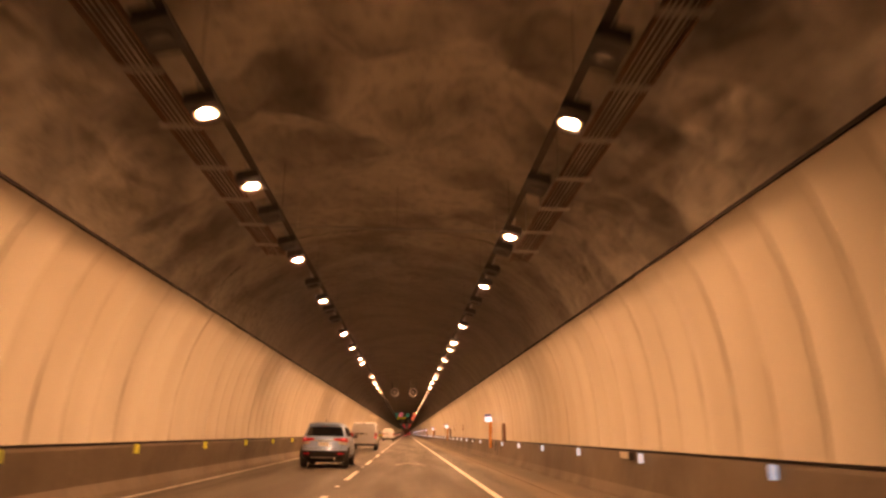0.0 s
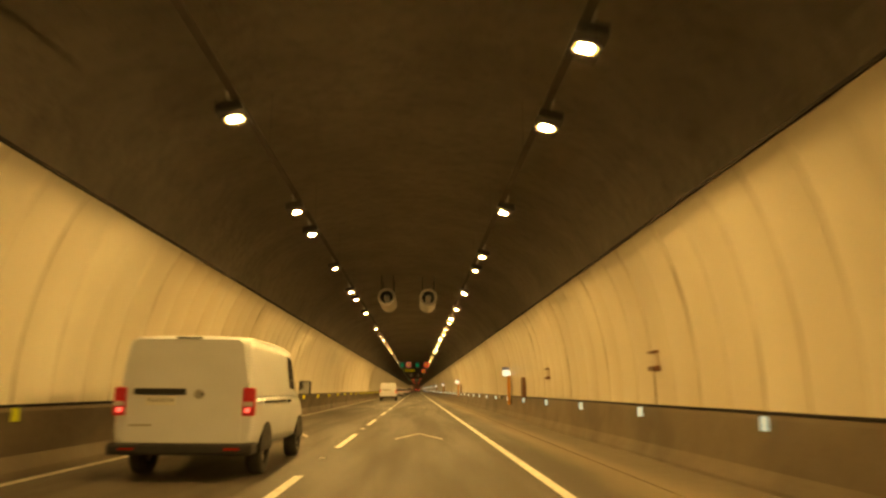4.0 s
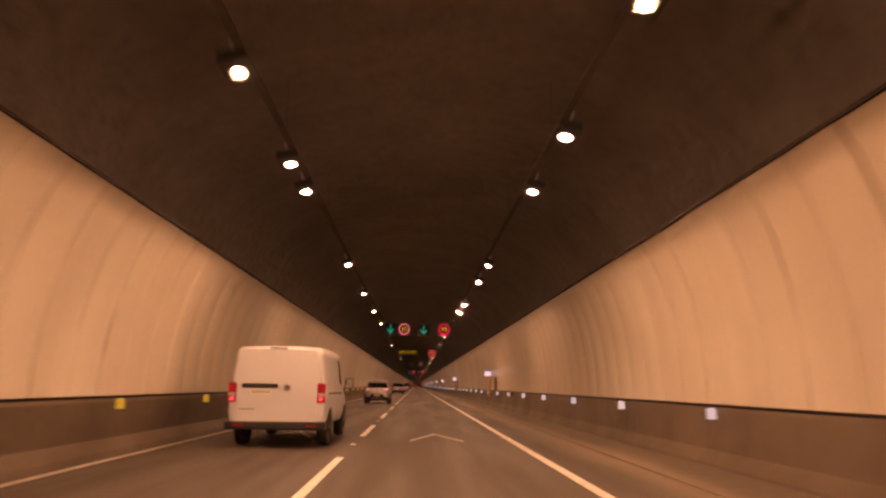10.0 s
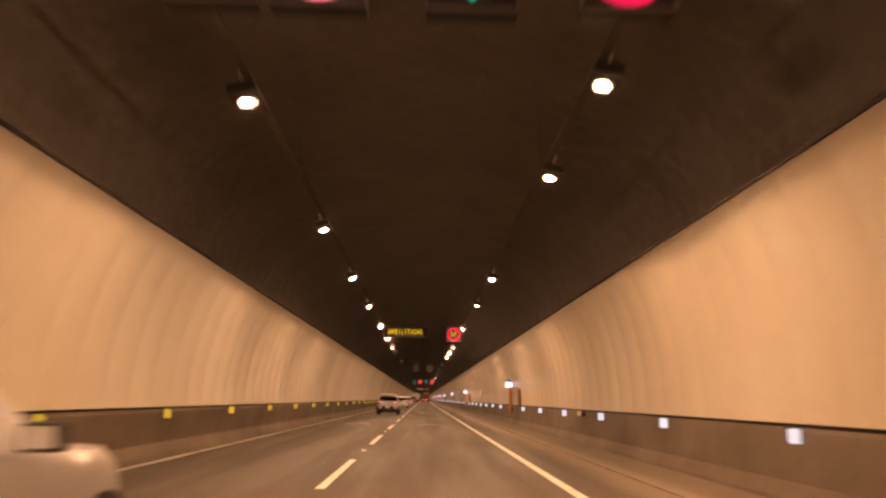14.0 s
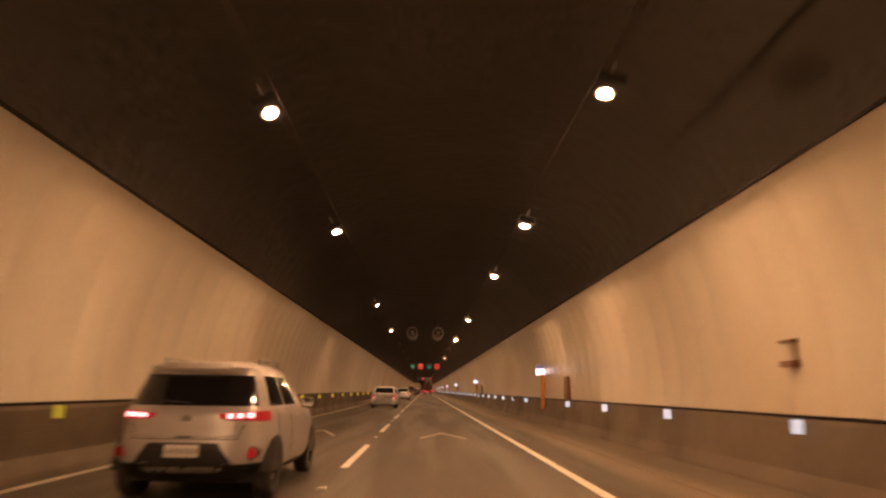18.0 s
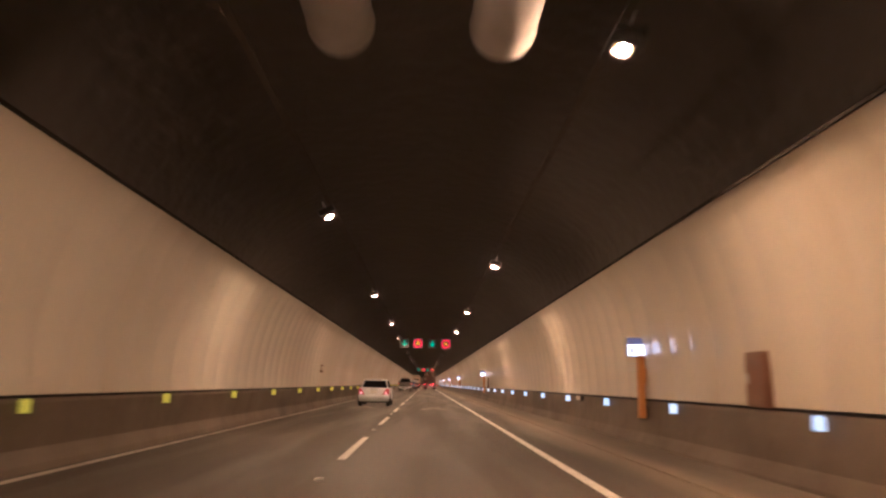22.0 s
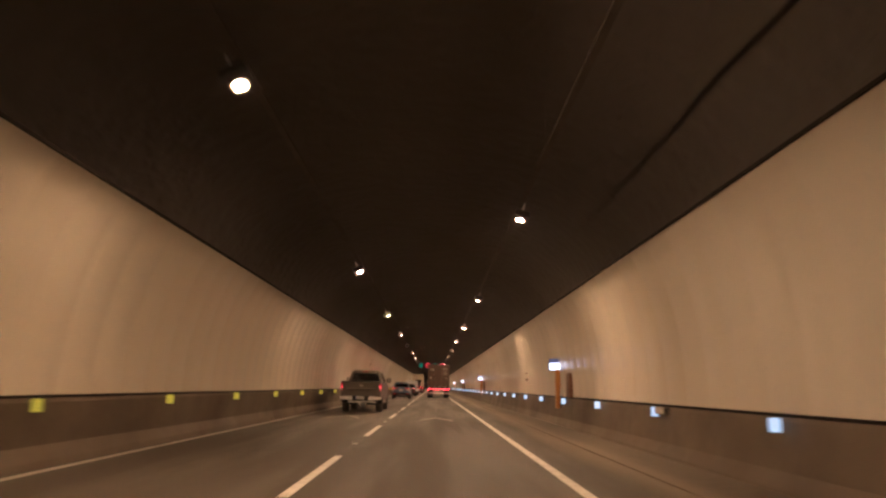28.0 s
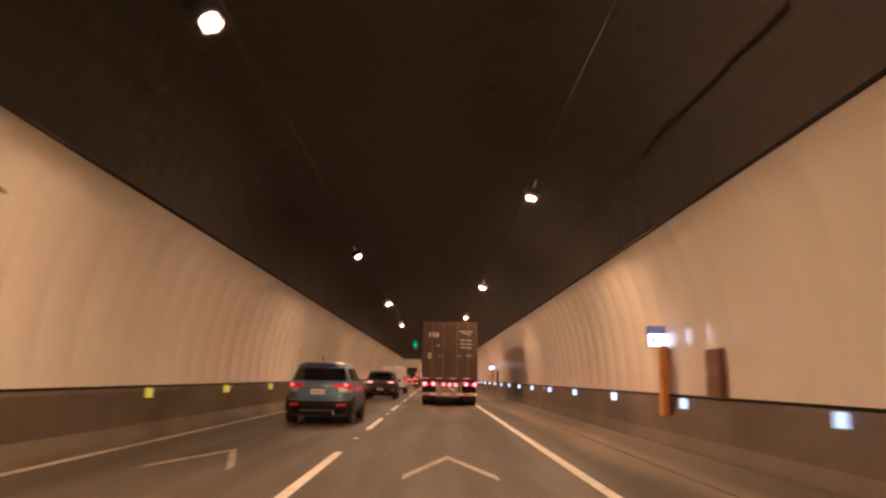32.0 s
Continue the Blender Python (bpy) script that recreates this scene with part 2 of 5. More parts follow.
PALE_RED_LED = make_glow("pale_red_led", (1.0, 0.17, 0.24), 1.3, (0.5, 0.2, 0.2))
AMBER_LED = make_glow("amber_led", (1.0, 0.60, 0.0), 0.65, (0.4, 0.25, 0.02))
SOS_WHITE = make_glow("lit_white_sign", (0.92, 0.85, 1.0), 1.3, (0.85, 0.85, 0.9))
SOS_BLUE = make_glow("lit_blue_sign", (0.14, 0.16, 0.34), 0.2, (0.17, 0.18, 0.30))


def part(name, bm, material, parent=None, label="", smooth=False, kind=""):
    """Link a bmesh as ONE mesh object, under a thing or a part."""
    me = bpy.data.meshes.new(name)
    bmesh.ops.recalc_face_normals(bm, faces=bm.faces[:])
    bm.to_mesh(me)
    bm.free()
    me.materials.append(material)
    if smooth:
        for p in me.polygons:
            p.use_smooth = True
    ob = new(name, me)
    if parent is not None:
        ob.parent = parent
    return tagged(ob, label, kind=kind)


def box(bm, x0, x1, y0, y1, z0, z1, bevel=0.0):
    """Add a box, with rounded edges where bevel is given."""
    made = bmesh.ops.create_cube(bm, size=1.0)["verts"]
    bmesh.ops.scale(bm, vec=(x1 - x0, y1 - y0, z1 - z0), verts=made)
    bmesh.ops.translate(bm, vec=((x0 + x1) / 2, (y0 + y1) / 2, (z0 + z1) / 2), verts=made)
    if bevel:
        edges = list({e for v in made for e in v.link_edges})
        bmesh.ops.bevel(bm, geom=edges, offset=bevel, segments=2, affect="EDGES", profile=0.6)
    return bm


def boxed(*dims, bevel=0.0):
    return box(bmesh.new(), *dims, bevel=bevel)


def tube(bm, a, b, r, sides=12, r2=None):
    """Add a closed tube from a to b."""
    a, b = Vector(a), Vector(b)
    m = Matrix.Translation((a + b) / 2) @ (b - a).to_track_quat("Z", "Y").to_matrix().to_4x4()
    bmesh.ops.create_cone(bm, cap_ends=True, segments=sides, radius1=r, radius2=r if r2 is None else r2, depth=(b - a).length, matrix=m)
    return bm


def prism(bm, outline, axis, lo, hi):
    """Add an extruded outline of (u, v) pairs; axis 'x', 'y' or 'z' is the one along which it runs."""
    def at(u, v, w):
        return {"x": (w, u, v), "y": (u, w, v), "z": (u, v, w)}[axis]
    a = [bm.verts.new(at(u, v, lo)) for u, v in outline]
    b = [bm.verts.new(at(u, v, hi)) for u, v in outline]
    bm.faces.new(a[::-1])
    bm.faces.new(b)
    n = len(a)
    for i in range(n):
        bm.faces.new((a[i], a[(i + 1) % n], b[(i + 1) % n], b[i]))
    return bm


def thing(name, label, category, at=(0, 0, 0), group="", kind=""):
    ob = new(name)
    ob.location = at
    return tagged(ob, label, category, group, kind)

# ---- the tunnel ----
Y0, Y1 = -30.0, 900.0
RIGHT, LEFT = 4.75, -4.95


def strip(bm, outline, y0, y1, step):
    """A band along the tunnel through the (x, z) points of the outline."""
    rings = []
    y = y0
    while y < y1 + 1e-6:
        rings.append([bm.verts.new((x, y, z)) for x, z in outline])
        y += step
    for a, b in zip(rings, rings[1:]):
        for i in range(len(outline) - 1):
            bm.faces.new((a[i], a[i + 1], b[i + 1], b[i]))
    return bm


bm = bmesh.new()
strip(bm, [(-5.6, 0.0), (-3.0, 0.0), (0.0, 0.0), (3.6, 0.0), (3.62, -0.004), (5.6, -0.004)], Y0, Y1, 10.0)
road = part("road", bm, ASPHALT, label="dark worn asphalt road with two lanes and polished wheel tracks", kind="structure")
tagged(road, category="road")

gutter = part("gutter", prism(bmesh.new(), [(3.62, -0.02), (3.62, 0.012), (3.95, 0.006), (4.60, 0.05), (4.72, 0.06), (4.72, -0.02)], "y", Y0, Y1),
              GUTTER, label="pale dusty concrete gutter strip along the shoulder", kind="structure")
tagged(gutter, category="gutter")


def barrier(name, side, foot, top, label):
    s = 1 if side > 0 else -1
    out = [(foot, -0.02), (foot + s * 0.02, 0.10), (foot + s * 0.10, 0.30), (top - s * 0.015, 0.90), (top + s * 0.0, 0.955),
           (top + s * 0.22, 0.965), (top + s * 0.22, -0.02)]
    b = part(name, prism(bmesh.new(), out, "y", Y0, Y1), BARRIER, label=label, kind="structure")
    tagged(b, category="barrier")
    cap = [(top - s * 0.012, 0.962), (top - s * 0.012, 0.985), (top + s * 0.05, 0.995), (top + s * 0.05, 0.957), (top, 0.957)]
    c = part("cap_rail", prism(bmesh.new(), cap, "y", Y0, Y1), CAP_RAIL, b, "dark cap rail under the wall panels")
    return b


barrier_right = barrier("barrier_right", 1, 4.60, RIGHT, "grimy brown concrete barrier below the right wall panels")
barrier_left = barrier("barrier_left", -1, -4.99, LEFT - 0.02, "grimy brown concrete barrier below the left wall panels")

# the rough arch behind and over the panels: bare rock first, then a smoother lining
def arch(y0, y1, step, rough):
    bm = bmesh.new()
    n, y, rings = (72 if y1 < 100 else 40), y0, []
    while y < y1 + step:
        yy = min(y, y1)
        ring = []
        for i in range(n + 1):
            a = math.pi * i / n
            cx, cz = math.cos(a), math.sin(a)
            x = -0.1 + 5.55 * math.copysign(abs(cx) ** 0.85, cx)
            z = 3.3 + 3.75 * abs(cz) ** 0.9
            k = rough if y1 > 100 else 0.22 + (rough - 0.22) * min(1.0, max(0.0, (y1 - yy) / 9))
            d = noise.noise(Vector((x * 0.45, yy * 0.5, z * 0.45))) * 0.42 + noise.noise(Vector((x * 1.3, yy * 1.4, z * 1.3))) * 0.22
            if y1 < 100:
                d += 0.34 * (0.35 - abs(noise.noise(Vector((x * 0.35 + 7.0, yy * 1.1, z * 0.5)))) * 1.6)
            r = Vector((x + 0.1, 0, z - 2.0)).normalized()
            ring.append(bm.verts.new((x + r.x * d * k, yy, z + r.z * d * k)))
        rings.append(ring)
        y += step
    for a, b in zip(rings, rings[1:]):
        for i in range(n):
            bm.faces.new((a[i], a[i + 1], b[i + 1], b[i]))
    return bm


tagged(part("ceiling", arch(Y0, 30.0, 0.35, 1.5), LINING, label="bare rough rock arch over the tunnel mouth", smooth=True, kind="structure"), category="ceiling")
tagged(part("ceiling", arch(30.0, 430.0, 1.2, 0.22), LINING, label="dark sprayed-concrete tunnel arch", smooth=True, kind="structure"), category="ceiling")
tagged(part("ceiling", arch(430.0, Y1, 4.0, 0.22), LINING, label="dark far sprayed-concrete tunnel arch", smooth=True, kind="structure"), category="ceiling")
bm = bmesh.new()
strip(bm, [(5.44, -0.05), (5.44, 3.5)], Y0, Y1 + 1, 15.0)
tagged(part("wall_backing", bm, ROCK, label="rough dark rock face behind the right panels", kind="structure"), category="wall")
bm = bmesh.new()
strip(bm, [(-5.64, -0.05), (-5.64, 3.5)], Y0, Y1 + 1, 15.0)
tagged(part("wall_backing", bm, ROCK, label="rough dark rock face behind the left panels", kind="structure"), category="wall")
for y, n in ((Y0, "wall_south"), (Y1, "wall_north")):
    tagged(part(n, boxed(-6.5, 6.5, y - 0.3, y, -0.1, 8.0), ROCK, label="dark end of the tunnel", kind="structure"), category="wall")


# ---- wall panels: curved enamel sheets, one metre wide, with open joints ----
def profile(side):
    if side > 0:
        return [(RIGHT, 1.0), (4.735, 1.45), (4.69, 1.95), (4.60, 2.5), (4.46, 3.05), (4.29, 3.48), (4.08, 3.86)]
    return [(LEFT, 1.0), (-4.94, 1.45), (-4.89, 1.95), (-4.78, 2.5), (-4.62, 3.07), (-4.43, 3.52), (-4.19, 3.92)]


def panel_faces(verts_of, side, y0, y1, off=0.0, g=0.014):
    """Sheet with depth: front, and two edges that turn away from the road."""
    s = 1 if side > 0 else -1
    pts = profile(side)
    faces = []
    cols = [(y0 + g, 0.035), (y0 + g, 0.004), (y0 + g + 0.012, 0.0), (y1 - g - 0.012, 0.0), (y1 - g, 0.004), (y1 - g, 0.035)]
    grid = [[verts_of((x + s * (d + off), y, z)) for (x, z) in pts] for y, d in cols]
    for a, b in zip(grid, grid[1:]):
        for i in range(len(pts) - 1):
            faces.append((a[i], a[i + 1], b[i + 1], b[i]))
    top = [g_[-1] for g_ in grid]
    faces.append(tuple(top))
    return faces


def panel_mesh(name, side, spans, gap=0.014, coat=PANEL):
    verts, faces = [], []

    def add(co):
        verts.append(co)
        return len(verts) - 1
    for y0, y1, off in spans:
        faces += panel_faces(add, side, y0, y1, off, gap)
    me = bpy.data.meshes.new(name)
    me.from_pydata(verts, [], faces)
    me.materials.append(coat)
    for p in me.polygons:
        p.use_smooth = len(p.vertices) == 4
    return me


PANEL_W = 1.02
PANELS_FROM, PANELS_TO = 4.0, 4.0 + 290 * PANEL_W
for side, name in ((1, "wall_right"), (-1, "wall_left")):
    wall = thing(name, "curved cream enamel wall panels, dusty and streaked, above the barrier", "wall", kind="structure")
    shapes = [panel_mesh("panel", side, [(0, PANEL_W, o)], 0.014, PANEL_RUN) for o in (0.0, 0.008, 0.016)]
    tight = [panel_mesh("panel", side, [(0, PANEL_W, o)], 0.002) for o in (0.0, 0.0015)]
    rnd = random.Random(5 + side)
    for k in range(290):
        p = new("panel", rnd.choice(shapes if k < 128 else tight))
        p.location = (0, PANELS_FROM + k * PANEL_W, 0)
        p.parent = wall
    spans = [(PANELS_FROM - (k + 1) * PANEL_W, PANELS_FROM - k * PANEL_W, rnd.random() * 0.012) for k in range(32)]
    y = PANELS_TO
    while y < Y1 - 2:
        w = PANEL_W if y < 480 else PANEL_W * 6
        spans.append((y, y + w, rnd.random() * 0.003))
        y += w
    rest = new("more_panels", panel_mesh("more_panels", side, spans, 0.003))
    rest.parent = wall
    tagged(rest, kind="stuff")
    # the folded top edge of the panels
    px, pz = profile(side)[-1]
    s = 1 if side > 0 else -1
    part("top_rail", prism(bmesh.new(), [(px - s * 0.012, pz - 0.03), (px - s * 0.012, pz + 0.02), (px + s * 0.09, pz + 0.03), (px + s * 0.09, pz - 0.02)], "y", Y0, Y1),
         CAP_RAIL, wall, "dark steel rail along the panel tops")

# ---- road markings ----
EDGE_R, DASH_X, EDGE_L = 2.25, -1.24, -4.82
for n, x, w, lab in (("edge_line_right", EDGE_R, 0.15, "solid white edge line beside the shoulder"), ("edge_line_left", EDGE_L, 0.13, "white edge line at the barrier foot")):
    tagged(part(n, boxed(x - w / 2, x + w / 2, Y0, Y1, 0.0, 0.006), PAINT_WHITE if x > 0 else PAINT_SIDE, label=lab, kind="structure"), category="road marking")
dash_me = None
for k in range(-9, 84):
    y = 69.1 + 9.8 * k
    if dash_me is None:
        d = part("lane_dash", boxed(-0.065, 0.065, 0, 4.7, 0.0, 0.006), PAINT_WHITE)
        dash_me = d.data
    else:
        d = new("lane_dash", dash_me)
    d.location = (DASH_X, y, 0)
    tagged(d, "white painted dash between the two lanes", "lane dash", "lane dashes", "structure")
stud_me = None
for k in range(-9, 60):
    if stud_me is None:
        bm = bmesh.new()
        box(bm, -0.055, 0.055, -0.05, 0.05, 0.0, 0.022, bevel=0.012)
        d = part("road_stud", bm, STUD)
        stud_me = d.data
    else:
        d = new("road_stud", stud_me)
    d.location = (DASH_X, 69.1 + 9.8 * k - 2.5, 0.0)
    tagged(d, "small white raised reflective stud between lane dashes", "road stud", "road studs")


def chevron(x, y, mat, label):
    w, arm, th = 0.60, 2.3, 0.42
    bm = bmesh.new()
    prism(bm, [(x - w, y - arm - th), (x, y - th), (x + w, y - arm - th), (x + w, y - arm), (x, y), (x - w, y - arm)], "z", 0.0, 0.006)
    return tagged(part("chevron_mark", bm, mat, label=label, kind="structure"), category="road marking", group="distance chevrons")


for k in range(-1, 20):
    y = 74.4 + 32.25 * k
    chevron(0.52, y, PAINT_OLD, "worn white distance chevron painted in the lane")
    chevron(-2.98, y + 0.6, PAINT_OLD, "worn white distance chevron painted in the left lane")

# ---- lamps ----
LAMPS_L = [18.4, 21.2, 26.4, 31.8, 39.4, 44.5, 49.8, 52.6, 63.5, 69.2, 71.6, 77.0, 82.8, 85.4, 91.2, 101.6, 107.8, 112.1, 116.3, 118.4, 120.4, 124.6,
           128.7, 132.6, 134.5, 142.9, 143.8, 151.6, 159.4, 167.6, 175.9, 183.5, 190.6, 198.2, 207.5, 215.3, 224.1, 232.1, 248.4]
LAMPS_R = [18.3, 23.9, 29.0, 36.7, 41.7, 44.6, 49.8, 55.4, 61.0, 63.6, 69.0, 74.5, 77.0, 82.9, 88.7, 93.7, 96.3, 101.7, 106.1, 110.2, 112.3, 116.3, 120.6,
           126.7, 130.8, 134.1, 143.4, 147.3, 155.3, 159.4, 167.2, 175.1, 179.0, 190.3, 197.3, 207.6, 223.1, 231.0, 238.9, 254.9]
LAMPS_L = [y for y in LAMPS_L if y != 142.9] + [263.85 + 16.12 * k for k in range(38)]
LAMPS_R = LAMPS_R + [270.8 + 16.22 * k for k in range(38)]
LAMP_Z = 5.22


def luminaire(name, lit, label, group, rx=0.125, ry=0.11):
    t = thing(name, label, "tunnel lamp", group=group)
    bm = bmesh.new()
    prism(bm, [(-0.20, 0.03), (-0.17, 0.15), (0.17, 0.15), (0.20, 0.03), (0.20, 0.0), (-0.20, 0.0)], "y", -0.34, 0.34)
    part("housing", bm, DARK_STEEL, t)
    oval = lambda k: [(k * rx * math.cos(math.pi * (q + 0.5) / 8), k * ry * math.sin(math.pi * (q + 0.5) / 8)) for q in range(16)]
    glass = part("lens", prism(bmesh.new(), oval(1.0), "z", -0.014, -0.002), LAMP_GLASS if lit else LAMP_DARK, t, "warm glowing lamp glass" if lit else "unlit dull lamp glass")
    if lit:
        part("lamp_core", prism(bmesh.new(), oval(0.62), "z", -0.022, -0.012), LAMP_LENS, glass, "dazzling sodium burner")
    # Rim added to hide the bright core from far, flat view angles.
    bm = bmesh.new()
    ring = [[bm.verts.new((k * (rx + 0.015) * math.cos(math.pi * (q + 0.5) / 6), k * (ry + 0.015) * math.sin(math.pi * (q + 0.5) / 6), z)) for q in range(12)] for k, z in ((0.94, 0.0), (0.94, -0.031), (1.06, -0.031), (1.12, 0.0))]
    for a, b in zip(ring, ring[1:]):
        for q in range(12):
            bm.faces.new((a[q], a[(q + 1) % 12], b[(q + 1) % 12], b[q]))
    part("added_glare_rim", bm, DARK_STEEL, t)
    for y in (-0.22, 0.22):
        bm = bmesh.new()
        box(bm, -0.02, 0.02, y - 0.02, y + 0.02, 0.14, 0.34)
        part("bracket", bm, STEEL, t)
    return t


lit = luminaire("tunnel_lamp", True, "lit sodium tunnel lamp in a dark steel housing", "lit tunnel lamps")
wide = luminaire("tunnel_lamp", True, "lit wide sodium lamp near the tunnel mouth, dark steel housing", "lit tunnel lamps", 0.165, 0.082)
dull = luminaire("tunnel_lamp", False, "switched-off tunnel lamp in a dark steel housing", "unlit tunnel lamps")
placed = set()
for side, xs, ys in ((-1, -2.364, LAMPS_L), (1, 2.375, LAMPS_R)):
    for y in ys:
        if y > 620:
            continue
        m = pose(xs, y, LAMP_Z, 0, -26 if side < 0 and y > 205 else side * 14, 0)
        kind_of = wide if y < 65 else lit
        if kind_of.name in placed:
            copy_thing(kind_of, m)
        else:
            kind_of.matrix_basis = m
            placed.add(kind_of.name)
first = True
for side, xs, ys in ((-1, -2.364, LAMPS_L), (1, 2.375, LAMPS_R)):
    y = 8.0
    while y < 36:
        if min(abs(y - q) for q in ys) > 0.95:
            m = pose(xs, y, LAMP_Z, 0, side * 14, 0)
            if first:
                dull.matrix_basis = m
                first = False
            else:
                copy_thing(dull, m)
        y += 2.15

# cable trays over the lamp rows
for x in (-2.364, 2.375):
    bm = bmesh.new()
    prism(bm, [(x - 0.055, 5.54), (x - 0.055, 5.58), (x - 0.047, 5.58), (x - 0.047, 5.548), (x + 0.047, 5.548), (x + 0.047, 5.58), (x + 0.055, 5.58), (x + 0.055, 5.54)], "y", Y0, 620.0)
    tray = tagged(part("cable_tray", bm, TRAY, label="long dull cable tray carrying the lamps"), category="cable tray")
    for q in (-0.025, 0.02):
        part("cable", tube(bmesh.new(), (x + q, Y0, 5.57), (x + q, 620.0, 5.57), 0.018, 6), TRAY, tray, "dusty dark cable")
    rod = None
    for k in range(70):
        y = 6.0 + 6.0 * k
        if rod is None:
            bm = bmesh.new()
            box(bm, x - 0.004, x + 0.004, -0.004, 0.004, 5.57, 6.7)
            h = part("hanger", bm, TRAY, tray)
            rod = h.data
        else:
            h = new("hanger", rod)
            h.parent = tray
        h.location = (0, y, 0)

CABLE_DUST = make_simple("dusty_cable_sheath", (0.16, 0.11, 0.09), 0.8, scale=5, amount=0.4)
BRACKET = make_simple("pale_bracket_paint", (0.55, 0.52, 0.48), 0.5, scale=5, amount=0.4)
# wider ladder trays beside the lamps near the mouth, on pale brackets
for s, x in ((-1, -3.08), (1, 3.12)):
    bm = bmesh.new()
    for q in (-0.22, 0.22):
        box(bm, x + q - 0.015, x + q + 0.015, Y0, 27.5, 5.56, 5.64)
    ladder = tagged(part("ladder_tray", bm, RUST, label="rusty ladder cable tray hung below the rock"), category="cable tray")
    for q in (-0.14, -0.07, 0.0, 0.09, 0.15):
        part("cable", tube(bmesh.new(), (x + q, Y0, 5.60), (x + q, 27.5, 5.60), 0.017, 6), CABLE_DUST, ladder, "dusty brown cable")
    arm = rod = None
    for k in range(-16, 6):
        y = 17.9 + 1.68 * k
        if arm is None:
            h = part("tray_bracket", box(bmesh.new(), x - 0.30, x + 0.30, -0.03, 0.03, 5.51, 5.56), BRACKET, ladder)
            arm = h.data
            g = part("hanger", box(bmesh.new(), x - 0.29, x - 0.27, -0.01, 0.01, 5.55, 6.8), STEEL, ladder)
            rod = g.data
        else:
            h, g = new("tray_bracket", arm), new("hanger", rod)
            h.parent = g.parent = ladder
        h.location = g.location = (0, y, 0)
cross = tagged(part("cross_conduit", tube(bmesh.new(), (-3.0, 25.1, 5.66), (3.0, 25.1, 5.66), 0.03, 10), STEEL, label="thin steel conduit crossing below the rock"), category="conduit")
for x in (-2.2, 0.0, 2.2):
    part("clamp", boxed(x - 0.008, x + 0.008, 25.07, 25.13, 5.63, 6.7), LINING, cross)


# soot and drip stains on the right barrier face
def stain(name, y0, y1, top, low, taper, mat, label):
    """A thin film that follows the slope of the barrier face."""
    rnd = random.Random(int(y0 * 10))
    face = lambda z: 4.70 + 0.058 * (z - 0.30) - 0.004
    bm = bmesh.new()
    n = 7
    rows = []
    for i in range(n + 1):
        v = i / n
        z = top + (low - top) * v
        mid, half = (y0 + y1) / 2 + 0.1 * v, (y1 - y0) / 2 * (1 - taper * v)
        rows.append([bm.verts.new((face(z), mid + half * u + rnd.uniform(-0.06, 0.06), z + rnd.uniform(-0.02, 0.02))) for u in (-1, -0.5, 0, 0.5, 1)])
    for a, b in zip(rows, rows[1:]):
        for i in range(4):
            bm.faces.new((a[i], a[i + 1], b[i + 1], b[i]))
    ob = part(name, bm, mat, label=label, kind="structure")
    mod = ob.modifiers.new("depth", "SOLIDIFY")
    mod.thickness = 0.002
    return tagged(ob, category="stain", group="barrier stains")


stain("soot_stain", 45.1, 46.1, 0.90, 0.50, 0.45, SOOT, "black soot stain running down the concrete barrier")
stain("soot_stain", 44.5, 45.0, 0.90, 0.32, 0.3, FADED_SOOT, "faded brown drip stain on the concrete barrier")
stain("soot_stain", 43.4, 43.8, 0.88, 0.55, 0.3, FADED_SOOT, "faded brown drip stain on the concrete barrier")

# ---- delineators on the barriers ----


def delineator(name, mat, label, group, w=0.075):
    t = thing(name, label, "delineator", group=group)
    part("backing", boxed(-w - 0.008, w + 0.008, -0.012, 0.03, -0.10, 0.095, bevel=0.006), DARK_STEEL, t)
    bm = bmesh.new()
    prism(bm, [(-w, -0.09), (w, -0.09), (w, 0.065), (w * 0.67, 0.085), (-w * 0.67, 0.085), (-w, 0.065)], "y", -0.03, -0.012)
    part("face", bm, mat, t)
    return t


def drift(y):
    """The spacing of the delineators is not quite even along the tunnel."""
    return float(np.interp(y, [0, 70, 105, 125, 172, 215, 265, 300, 900], [-0.55, -0.6, 0.0, 0.45, 1.12, 0.3, -0.28, 0.0, 0.0]))


def delineator_row(x, y0, step, z, mat, colour):
    """Narrow ones along the first stretch, square ones after it."""
    for w, k0, k1 in ((0.046, 1, 25), (0.07, 25, 103)):
        first = delineator("delineator", mat, f"small {'narrow' if w < 0.06 else 'square'} {colour} delineator on the barrier", f"{colour} delineators", w)
        for k in range(k0, k1):
            y = y0 + step * k
            m = pose(x, y + drift(y), z)
            if k == k0:
                first.matrix_basis = m
            else:
                copy_thing(first, m)


delineator_row(RIGHT - 0.11, 4.3, 4.858, 0.86, BLUE_SHINE, "white")
delineator_row(LEFT + 0.085, 0.7, 4.85, 0.87, YELLOW_SHINE, "yellow")



# ---- vehicles ----
def paint(name, base, rough=0.28, metal=0.0, dirt=0.25):
    m = Mat(name, base, rough, metal)
    m.mix(m.noise(1.1, 1, (1, 1, 2.0), 0.15, 0.9), tuple(c * 0.62 + 0.03 for c in base), dirt)
    m.mix(m.noise(40, 2, (1, 1, 1), 0.2, 0.9), tuple(c * 0.75 for c in base), dirt * 0.5)
    m.rough(m.noise(1.5, 1, (1, 1, 1), 0.1, 0.9), rough - 0.03, rough + 0.06)
    m.b.inputs["Coat Weight"].default_value = 0.5
    m.b.inputs["Coat Roughness"].default_value = 0.12
    return finish(m)


